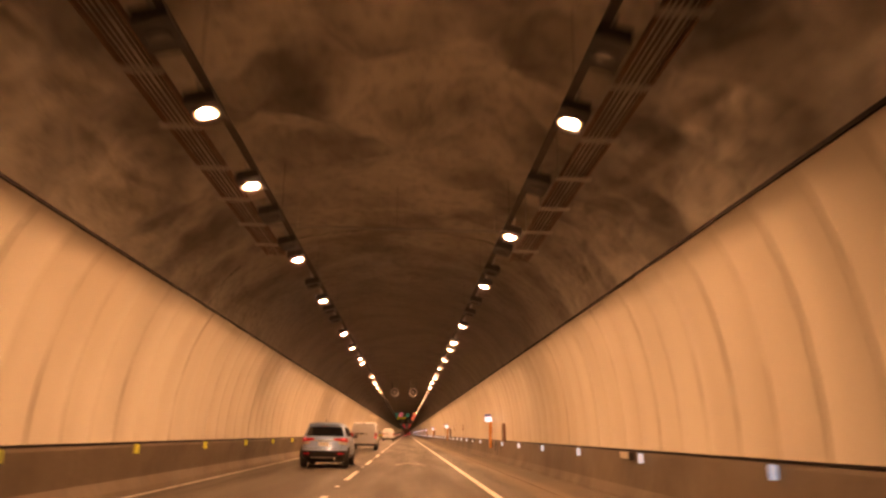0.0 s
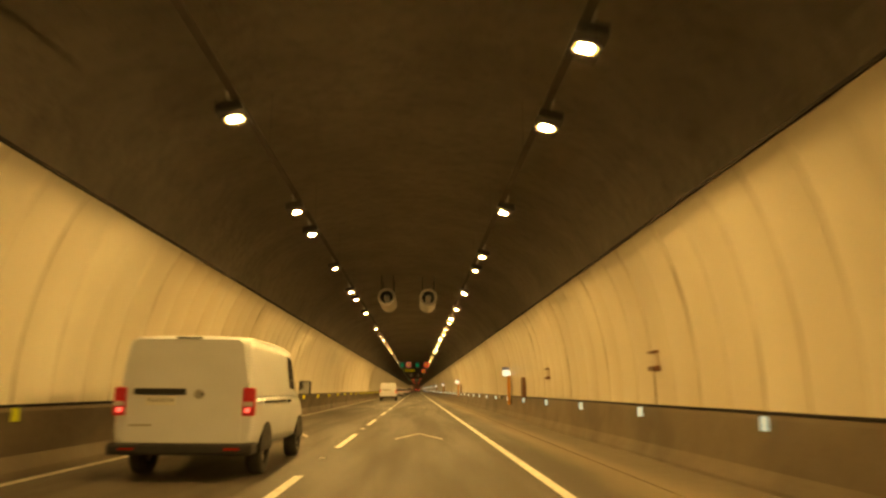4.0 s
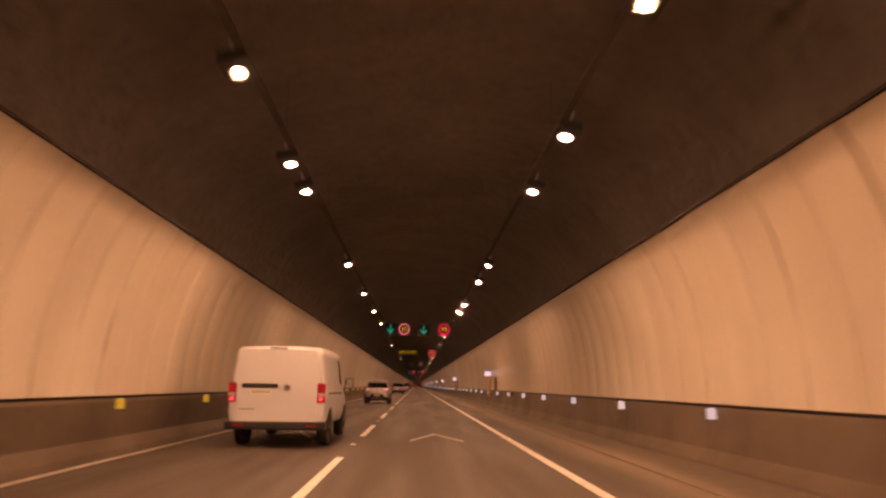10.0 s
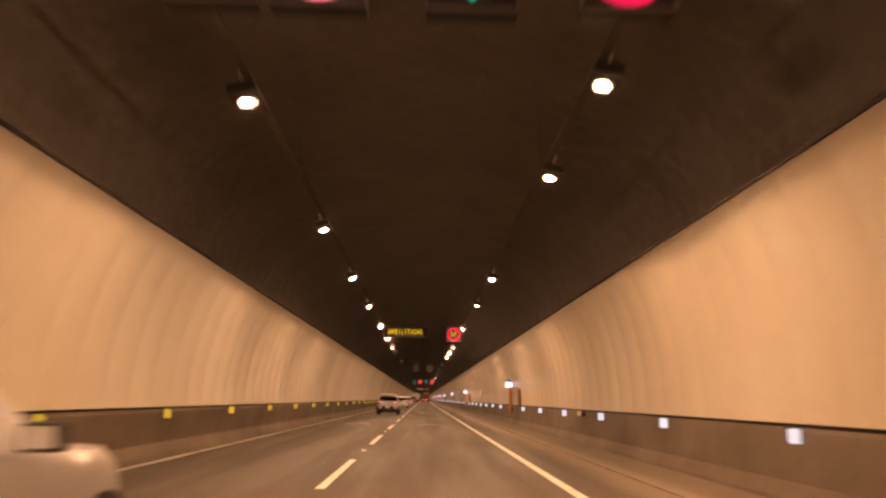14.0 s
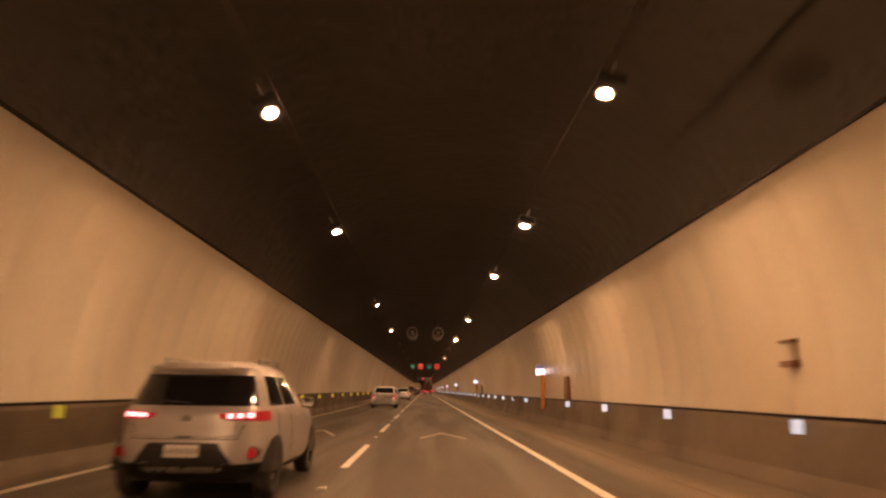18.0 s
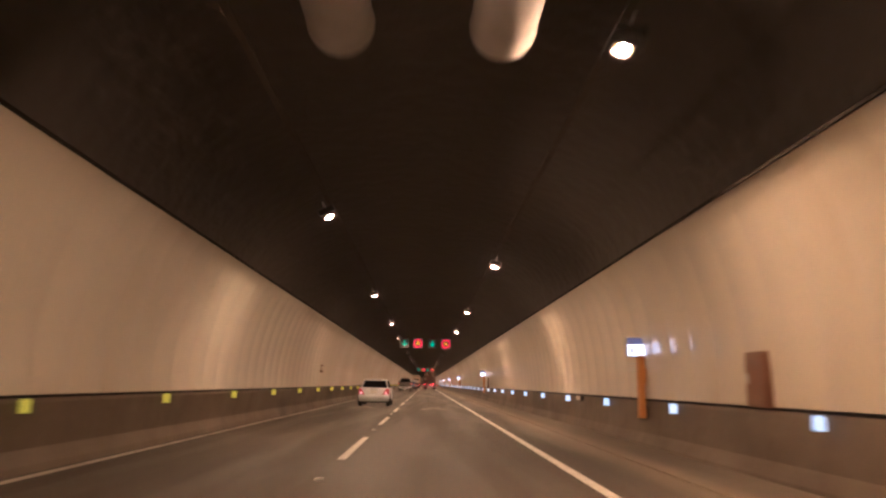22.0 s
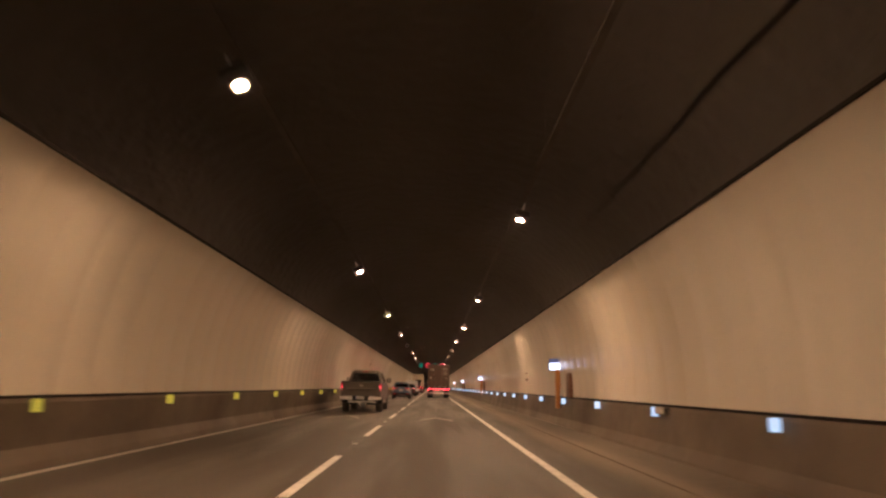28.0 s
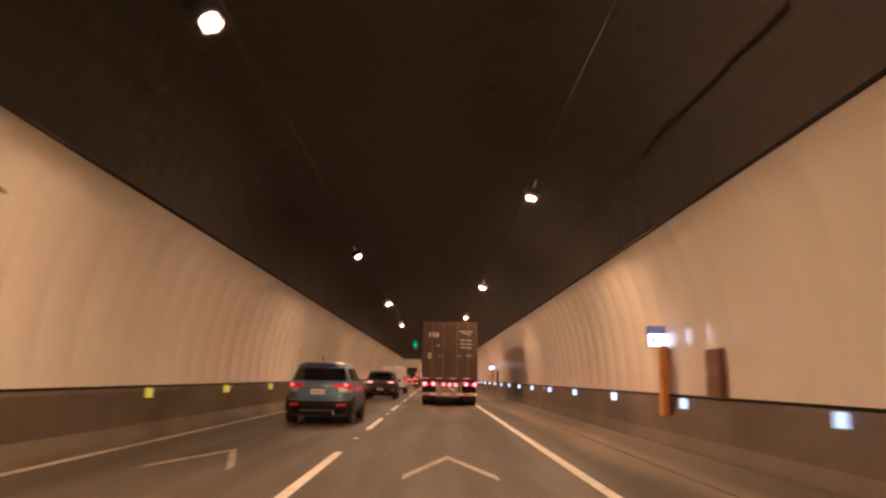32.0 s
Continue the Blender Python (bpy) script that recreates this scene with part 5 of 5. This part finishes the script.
def container(at):
    """A rusty-brown freight container with two ribbed doors, locking rods and pale print."""
    t = thing("freight_container", "rusty brown freight container with locking rods on a truck trailer", "container", at)
    W, L, z0, z1 = 1.22, 12.19, 0.0, 2.44
    bm = bmesh.new()
    for s in (-1, 1):
        out = []
        n = 44
        for k in range(n):
            y = 0.12 + (L - 0.24) * k / n
            d = (L - 0.24) / n
            out += [(s * (W - 0.005), y), (s * (W - 0.005), y + d * 0.3), (s * (W - 0.04), y + d * 0.5), (s * (W - 0.04), y + d * 0.8)]
        inner = [(s * (W - 0.07), q[1]) for q in out[::-1]]
        prism(bm, out + inner, "z", 0.12, 2.36)
    part("side_walls", bm, BOX_BROWN, t)
    part("roof", boxed(-W + 0.02, W - 0.02, 0.05, L - 0.05, 2.36, 2.42), BOX_BROWN, t)
    part("floor_frame", boxed(-W, W, 0.05, L, 0.0, 0.12), BOX_BROWN, t)
    part("front_wall", boxed(-W, W, L - 0.08, L, 0.1, 2.4), BOX_BROWN, t)
    for s in (-1, 1):
        part("corner_post", boxed(*((W - 0.10, W) if s > 0 else (-W, -W + 0.10)), 0.0, 0.12, 0.0, 2.44, bevel=0.008), BOX_BROWN, t)
        door = part("door", boxed(*((0.012, W - 0.105) if s > 0 else (-W + 0.105, -0.012)), 0.03, 0.07, 0.14, 2.32, bevel=0.006), BOX_BROWN, t)
        for k in range(5):
            z = 0.30 + k * 0.40
            part("door_rib", boxed(*((0.06, W - 0.15) if s > 0 else (-W + 0.15, -0.06)), 0.012, 0.035, z, z + 0.20, bevel=0.008), BOX_BROWN, door)
        for q in (0.30, 0.80):
            rod = part("locking_rod", tube(bmesh.new(), (s * q, -0.02, 0.05), (s * q, -0.02, 2.40), 0.02, 8), ROD_BROWN, door, "rusty steel locking rod")
            part("rod_handle", boxed(s * q - 0.02, s * q + 0.22 * s if s > 0 else s * q + 0.02, -0.045, -0.02, 0.92, 0.96) if s > 0 else boxed(s * q - 0.22, s * q + 0.02, -0.045, -0.02, 0.92, 0.96), STEEL, rod)
        for z in (0.35, 1.0, 1.6, 2.15):
            part("hinge", boxed(*((W - 0.13, W - 0.02) if s > 0 else (-W + 0.02, -W + 0.13)), -0.006, 0.03, z, z + 0.09), BOX_BROWN, door)
    part("header", boxed(-W, W, 0.0, 0.12, 2.32, 2.44), BOX_BROWN, t)
    part("sill", boxed(-W, W, 0.0, 0.12, 0.0, 0.14), BOX_BROWN, t)
    # pale printed marks, as plain bars and shapes
    bm = bmesh.new()
    for x, w in ((-0.95, 0.10), (-0.82, 0.14), (-0.65, 0.14)):
        box(bm, x, x + w, 0.002, 0.010, 1.76, 1.96)
    part("printed_mark", bm, BOX_WHITE, t, "white printed mark on the door")
    for k, (x0, x1, z, h) in enumerate(((0.40, 0.98, 2.0, 0.05), (0.52, 0.92, 1.90, 0.04), (0.45, 0.66, 1.62, 0.05), (0.70, 0.96, 1.60, 0.05), (0.45, 0.66, 1.45, 0.05), (0.70, 0.96, 1.44, 0.05), (0.45, 0.66, 1.29, 0.05),
                                        (0.70, 0.94, 1.28, 0.05), (0.70, 0.90, 0.95, 0.04), (-0.60, -0.46, 1.36, 0.05))):
        part("print_bar", boxed(x0, x1, 0.000, 0.010, z, z + h), BOX_WHITE, t)
    part("data_plate", boxed(-0.98, -0.84, 0.0, 0.012, 0.82, 1.06, bevel=0.004), BOX_WHITE, t, "pale data plate")
    return t


silver_suv((-2.60, 36.2, 0))
panel_van((-2.75, 63.4, 0))
panel_van((-2.70, 134.3, 0))
small_hatch((-2.52, 167.7, 0))
small_hatch((-2.55, 222.0, 0))
white_sedan((-2.66, 261.4, 0))
white_sedan((-2.62, 300.7, 0))
pickup((-2.95, 368.75, 0))
silver_suv((-2.65, 403.5, 0), STEEL_BLUE, "steel-blue compact car with lit tail lamps queueing in the lane")
small_hatch((-2.60, 424.0, 0), DARK_GREY, "dark grey hatchback with roof rails queueing in the lane")
panel_van((-2.72, 438.0, 0))
trailer_truck((-2.75, 470.0, 0), False, "empty container trailer truck with a cream cab and tail lamps", CAB_CREAM, "trailer_truck")
trailer_truck((0.98, 417.0, 0), True, "container trailer truck with steel bumper and round red tail lamps", CAB_CREAM, "trailer_truck")
container((0.98, 417.0, 1.241))


# ---- lane signals and message sign ----
def letters(word, name, size, at, pitch, squeeze, mat, parent):
    """Each character as a part of its own, side by side round the place given."""
    for k, ch in enumerate(word):
        cu = bpy.data.curves.new(name, "FONT")
        cu.body, cu.size, cu.align_x, cu.align_y, cu.extrude, cu.offset = ch, size, "CENTER", "CENTER", 0.006, size * 0.012
        tmp = new(name, cu)
        bpy.context.view_layer.update()
        me = bpy.data.meshes.new_from_object(tmp.evaluated_get(bpy.context.evaluated_depsgraph_get()))
        bpy.data.objects.remove(tmp)
        me.materials.clear()
        me.materials.append(mat)
        ob = new(name, me)
        ob.matrix_basis = pose(at[0] + (k - (len(word) - 1) / 2) * pitch, at[1], at[2], 90) @ Matrix.Diagonal((squeeze, 1, 1, 1))
        ob.parent = parent


FRAME_GREY = make_simple("frame_grey_paint", (0.16, 0.15, 0.16), 0.5, scale=3, amount=0.4)
DIGIT_LED = make_glow("amber_led_dots", (1.0, 0.58, 0.0), 1.3, (0.4, 0.25, 0.02))
DOTS = {"9": (".####.", "######", "##..##", "##..##", "##..##", "######", ".#####", "....##", "....##", "#####.", "####.."),
        "0": (".####.", "######", "##..##", "##..##", "##..##", "##..##", "##..##", "##..##", "##..##", "######", ".####.")}


def dot_digit(ch, x0, pitch, parent):
    """One digit as a field of small round lights."""
    bm = bmesh.new()
    for r, row in enumerate(DOTS[ch]):
        for c, q in enumerate(row):
            if q == "#":
                x, z = x0 + (c - 2.5) * pitch, (5 - r) * pitch
                tube(bm, (x, -0.024, z), (x, -0.011, z), pitch * 0.40, 6)
    part("digit", bm, DIGIT_LED, parent, "amber digit made of small lights")


def signal_case(t, s):
    part("case", boxed(-s / 2, s / 2, 0.0, 0.22, -s / 2, s / 2, bevel=0.015), BLACK, t)
    fr = bmesh.new()
    for a in ((-s / 2, s / 2, s / 2 - 0.02, s / 2), (-s / 2, s / 2, -s / 2, -s / 2 + 0.02), (-s / 2, -s / 2 + 0.02, -s / 2, s / 2), (s / 2 - 0.02, s / 2, -s / 2, s / 2)):
        box(fr, a[0], a[1], -0.05, 0.0, a[2], a[3])
    part("hood_frame", fr, FRAME_GREY, t)
    part("face", boxed(-s / 2 + 0.03, s / 2 - 0.03, -0.012, 0.0, -s / 2 + 0.03, s / 2 - 0.03), SIGN_FACE, t)
    for x in (-s * 0.35, s * 0.35):
        part("hanger", tube(bmesh.new(), (x, 0.12, s / 2 - 0.02), (x, 0.12, s / 2 + 1.1), 0.006, 6), TRAY, t)


def arrow_signal(at, s=0.88, k=0.92):
    t = thing("lane_signal", "black hanging lane signal showing a green downward arrow", "lane signal", at, "lane signals")
    signal_case(t, s)
    bm = bmesh.new()
    w = 0.042
    prism(bm, [(k * u, k * v) for u, v in ((-w, 0.36), (w, 0.36), (w, -0.17), (0.22, 0.04), (0.28, -0.04), (0.0, -0.37), (-0.28, -0.04), (-0.22, 0.04), (-w, -0.17))], "y", -0.026, -0.012)
    part("arrow", bm, GREEN_LED, t, "glowing green arrow")
    return t


def speed_signal(at, ring=RED_LED, s=0.92, ro=0.42, ri=0.315):
    t = thing("speed_signal", "black hanging speed signal, amber 90 in a red ring", "speed signal", at, "speed signals")
    signal_case(t, s)
    bm = bmesh.new()
    seg = 40
    rings = [[bm.verts.new((r * math.cos(2 * math.pi * k / seg), y, r * math.sin(2 * math.pi * k / seg))) for k in range(seg)] for r, y in ((ri, -0.012), (ri, -0.026), (ro, -0.026), (ro, -0.012))]
    for a, b in zip(rings, rings[1:]):
        for k in range(seg):
            bm.faces.new((a[k], a[(k + 1) % seg], b[(k + 1) % seg], b[k]))
    part("ring", bm, ring, t, "glowing red ring")
    dot_digit("9", -0.108, 0.0285, t)
    dot_digit("0", 0.108, 0.0285, t)
    return t


for x, z in ((-1.93, 5.29), (0.54, 5.26)):
    arrow_signal((x, 172.74, z))
speed_signal((-0.92, 172.74, 5.30), PALE_RED_LED, ro=0.405, ri=0.335)
speed_signal((2.04, 172.74, 5.34))
for x in (-2.03, 0.66):
    arrow_signal((x, 332.1, 5.02), k=0.80)
for x in (-0.74, 1.97):
    speed_signal((x, 332.1, 5.02))
speed_signal((2.0, 212.0, 5.28))

vms = thing("message_sign", "black hanging message sign with one amber lit word", "message sign", (-1.07, 212.0, 5.37))
part("case", boxed(-1.35, 1.35, 0.0, 0.3, -0.32, 0.32, bevel=0.02), BLACK, vms)
part("face", boxed(-1.30, 1.30, -0.012, 0.0, -0.28, 0.28), SIGN_FACE, vms)
letters("HABILITADAS", "letter", 0.44, (0, -0.02, 0.0), 0.2, 0.62, AMBER_LED, vms)
for x in (-1.0, 0.0, 1.0):
    part("hanger", tube(bmesh.new(), (x, 0.15, 0.3), (x, 0.15, 1.4), 0.007, 6), TRAY, vms)
# a far pair of signals down the tunnel
for x in (-2.0, 0.6):
    arrow_signal((x, 470.0, 5.1))
for x in (-0.7, 2.0):
    speed_signal((x, 470.0, 5.1))


# ---- jet fans ----
FAN_GREY = make_simple("fan_grey_paint", (0.50, 0.47, 0.47), 0.45, 0.1, scale=3, amount=0.4)

def jet_fan(at):
    t = thing("jet_fan", "grey steel jet fan hanging under the tunnel roof", "jet fan", at, "jet fans")
    r, L = 0.37, 3.05
    bm = bmesh.new()
    seg = 32
    prof = [(r - 0.075, 0.05), (r - 0.06, 0.0), (r + 0.02, -0.02), (r + 0.045, 0.02), (r + 0.045, 0.10), (r + 0.025, 0.12), (r + 0.025, 1.48), (r + 0.04, 1.50), (r + 0.04, 1.56), (r + 0.025, 1.58), (r + 0.025, L - 0.1), (r + 0.045, L - 0.08), (r + 0.03, L + 0.02), (r - 0.06, L), (r - 0.075, L - 0.05)]
    rings = [[bm.verts.new((p * math.cos(2 * math.pi * k / seg), y, p * math.sin(2 * math.pi * k / seg))) for k in range(seg)] for p, y in prof]
    for i in range(len(prof)):
        a, b = rings[i], rings[(i + 1) % len(prof)]
        for k in range(seg):
            bm.faces.new((a[k], a[(k + 1) % seg], b[(k + 1) % seg], b[k]))
    part("casing", bm, FAN_GREY, t, smooth=True)
    bm = bmesh.new()
    tube(bm, (0, 0.16, 0), (0, 2.8, 0), 0.14, 20)
    bmesh.ops.create_uvsphere(bm, u_segments=16, v_segments=8, radius=0.14, matrix=Matrix.Translation((0, 0.16, 0)))
    hub = part("hub", bm, FAN_GREY, t, smooth=True)
    for k in range(9):
        a = 2 * math.pi * k / 9
        bm = bmesh.new()
        m = Matrix.Translation((0, 1.6, 0)) @ Matrix.Rotation(a, 4, "Y") @ Matrix.Translation((0, 0, 0.23)) @ Matrix.Rotation(0.6, 4, "Z")
        bmesh.ops.create_cube(bm, size=1.0, matrix=m @ Matrix.Diagonal((0.11, 0.015, 0.2, 1)))
        part("blade", bm, DARK_STEEL, hub)
    # Black tube carries the shade inside the casing; the duct is grey.
    bm = bmesh.new()
    rings = [[bm.verts.new(((r - 0.076) * math.cos(2 * math.pi * k / seg), y, (r - 0.076) * math.sin(2 * math.pi * k / seg))) for k in range(seg)] for y in (0.06, L - 0.06)]
    for k in range(seg):
        bm.faces.new((rings[0][k], rings[0][(k + 1) % seg], rings[1][(k + 1) % seg], rings[1][k]))
    part("duct_shade", bm, BLACK, t, "black liner as shade inside the duct", smooth=True)
    for k in range(4):
        bm = bmesh.new()
        m = Matrix.Translation((0, 0.30, 0)) @ Matrix.Rotation(math.pi * (k + 0.5) / 2, 4, "Y") @ Matrix.Translation((0, 0, 0.21))
        bmesh.ops.create_cube(bm, size=1.0, matrix=m @ Matrix.Diagonal((0.012, 0.12, 0.17, 1)))
        part("hub_strut", bm, DARK_STEEL, hub)
    for y in (0.6, 2.4):
        bm = bmesh.new()
        box(bm, -0.30, -0.26, y - 0.03, y + 0.03, 0.2, 1.1)
        box(bm, 0.26, 0.30, y - 0.03, y + 0.03, 0.2, 1.1)
        part("hanger", bm, DARK_STEEL, t)
    return t


for y in (267.87, 86.4):
    for x in (-1.02, 0.94):
        jet_fan((x, y, 5.49))


# ---- emergency posts and wall cabinets ----
BAR_GREY = make_simple("sign_grey_print", (0.62, 0.62, 0.7), 0.5)

POST_Y = (47.0, 85.9, 125.4, 164.9, 203.7, 242.2, 278.0, 318.8, 359.9, 398.75, 438.2, 477.2)


def sos_post(at):
    t = thing("emergency_post", "orange emergency post with a lit white and blue sign on top", "emergency post", at, "emergency posts")
    part("post", boxed(-0.06, 0.06, -0.11, 0.11, 0.60, 1.90, bevel=0.012), ORANGE, t)
    part("mounting", boxed(-0.02, 0.16, -0.08, 0.08, 0.62, 0.84), DARK_STEEL, t)
    sign = part("sign_box", boxed(-0.30, 0.10, -0.07, 0.07, 1.86, 2.27, bevel=0.015), STEEL, t)
    part("white_face", boxed(-0.285, 0.085, -0.078, -0.07, 1.88, 2.11), SOS_WHITE, sign, "lit white lower sign face")
    part("blue_face", boxed(-0.285, 0.085, -0.078, -0.07, 2.13, 2.25), SOS_BLUE, sign, "dark blue upper sign face")
    part("sign_bar", boxed(-0.03, 0.0, -0.084, -0.078, 1.91, 2.08), STRIPE_RED, sign)
    part("sign_bar", boxed(-0.22, -0.15, -0.084, -0.078, 1.94, 2.05), BAR_GREY, sign)
    part("call_box", boxed(-0.09, 0.07, -0.16, -0.10, 1.30, 1.62, bevel=0.01), ORANGE, t)
    return t


for y in POST_Y:
    sos_post((4.62, y, 0))


def wall_cabinet(at):
    t = thing("wall_cabinet", "brown steel cabinet standing on the barrier against the wall", "cabinet", at, "wall cabinets")
    part("body", boxed(-0.10, 0.12, -0.30, 0.30, 0.0, 0.76, bevel=0.012), RUST, t)
    d = part("door", boxed(-0.115, -0.10, -0.27, 0.27, 0.04, 0.72, bevel=0.005), RUST, t)
    part("handle", boxed(-0.14, -0.115, 0.17, 0.21, 0.32, 0.46), STEEL, d)
    return t


for y in (42.4, 82.0, 122.0, 162.1, 200.8, 237.8, 272.8, 315.8, 358.15, 396.4, 435.0):
    wall_cabinet((4.75, y, 0.985))


BOX_BEIGE = make_simple("dusty_beige_paint", (0.60, 0.53, 0.45), 0.6, scale=5, amount=0.5)


def small_niche(at):
    t = thing("wall_box", "small open niche in the wall panels, beige middle, shade as brown bars", "box", at, "small wall boxes")
    # Open niche built as a box: pale lit middle, brown bars for its shade.
    part("body", boxed(-0.05, 0.06, -0.13, 0.13, -0.16, 0.16, bevel=0.012), BOX_BEIGE, t)
    part("hood", prism(bmesh.new(), [(-0.11, 0.13), (-0.11, 0.16), (0.06, 0.20), (0.06, 0.12)], "y", -0.16, 0.15), RUST, t, "brown bar as shade at the niche top")
    part("tray", prism(bmesh.new(), [(-0.10, -0.18), (-0.10, -0.10), (0.06, -0.08), (0.06, -0.18)], "y", -0.15, 0.16), RUST, t, "brown bar as shade at the niche bottom")
    return t


for y in (66.0, 76.5, 223.2, 368.4):
    small_niche((4.71, y, 1.77))
across = small_niche((-4.90, 297.2, 1.84))
across.rotation_euler = (0, 0, math.pi)


def barrier_light(at):
    t = thing("barrier_box", "pale flat junction box on the barrier face", "junction box", at, "barrier boxes")
    part("body", boxed(-0.05, 0.06, -0.27, 0.27, -0.075, 0.06, bevel=0.012), DARK_STEEL, t)
    part("lid", boxed(-0.064, -0.05, -0.26, 0.26, -0.055, 0.066, bevel=0.004), BOX_BEIGE, t, "dusty beige lid")
    return t


across = barrier_light((-4.95, 106.8, 0.90))
across.rotation_euler = (0, 0, math.pi)
for k in range(13):
    barrier_light((4.68, 24.1 + 32.75 * min(k, 4) + 32.3 * max(0, k - 4), 0.885))

# dark torn slots in the left wall panels
for y, z, w, x in [(392.85, 3.19, 0.16, -4.556), (392.57, 2.9, 0.34, -4.652), (392.59, 2.76, 0.2, -4.692), (393.2, 2.36, 0.22, -4.794), (393.32, 2.21, 0.28, -4.823), (392.44, 1.72, 0.26, -4.898), (392.61, 1.55, 0.3, -4.915)]:
    q = thing("torn_slot", "dark curled tear in the wall panel", "panel damage", (x, y, z), "torn slots")
    part("lip", prism(bmesh.new(), [(-w / 2, 0.03), (0, 0.03), (w / 2, -0.02), (0, -0.015)], "x", -0.03, 0.03), BLACK, q)
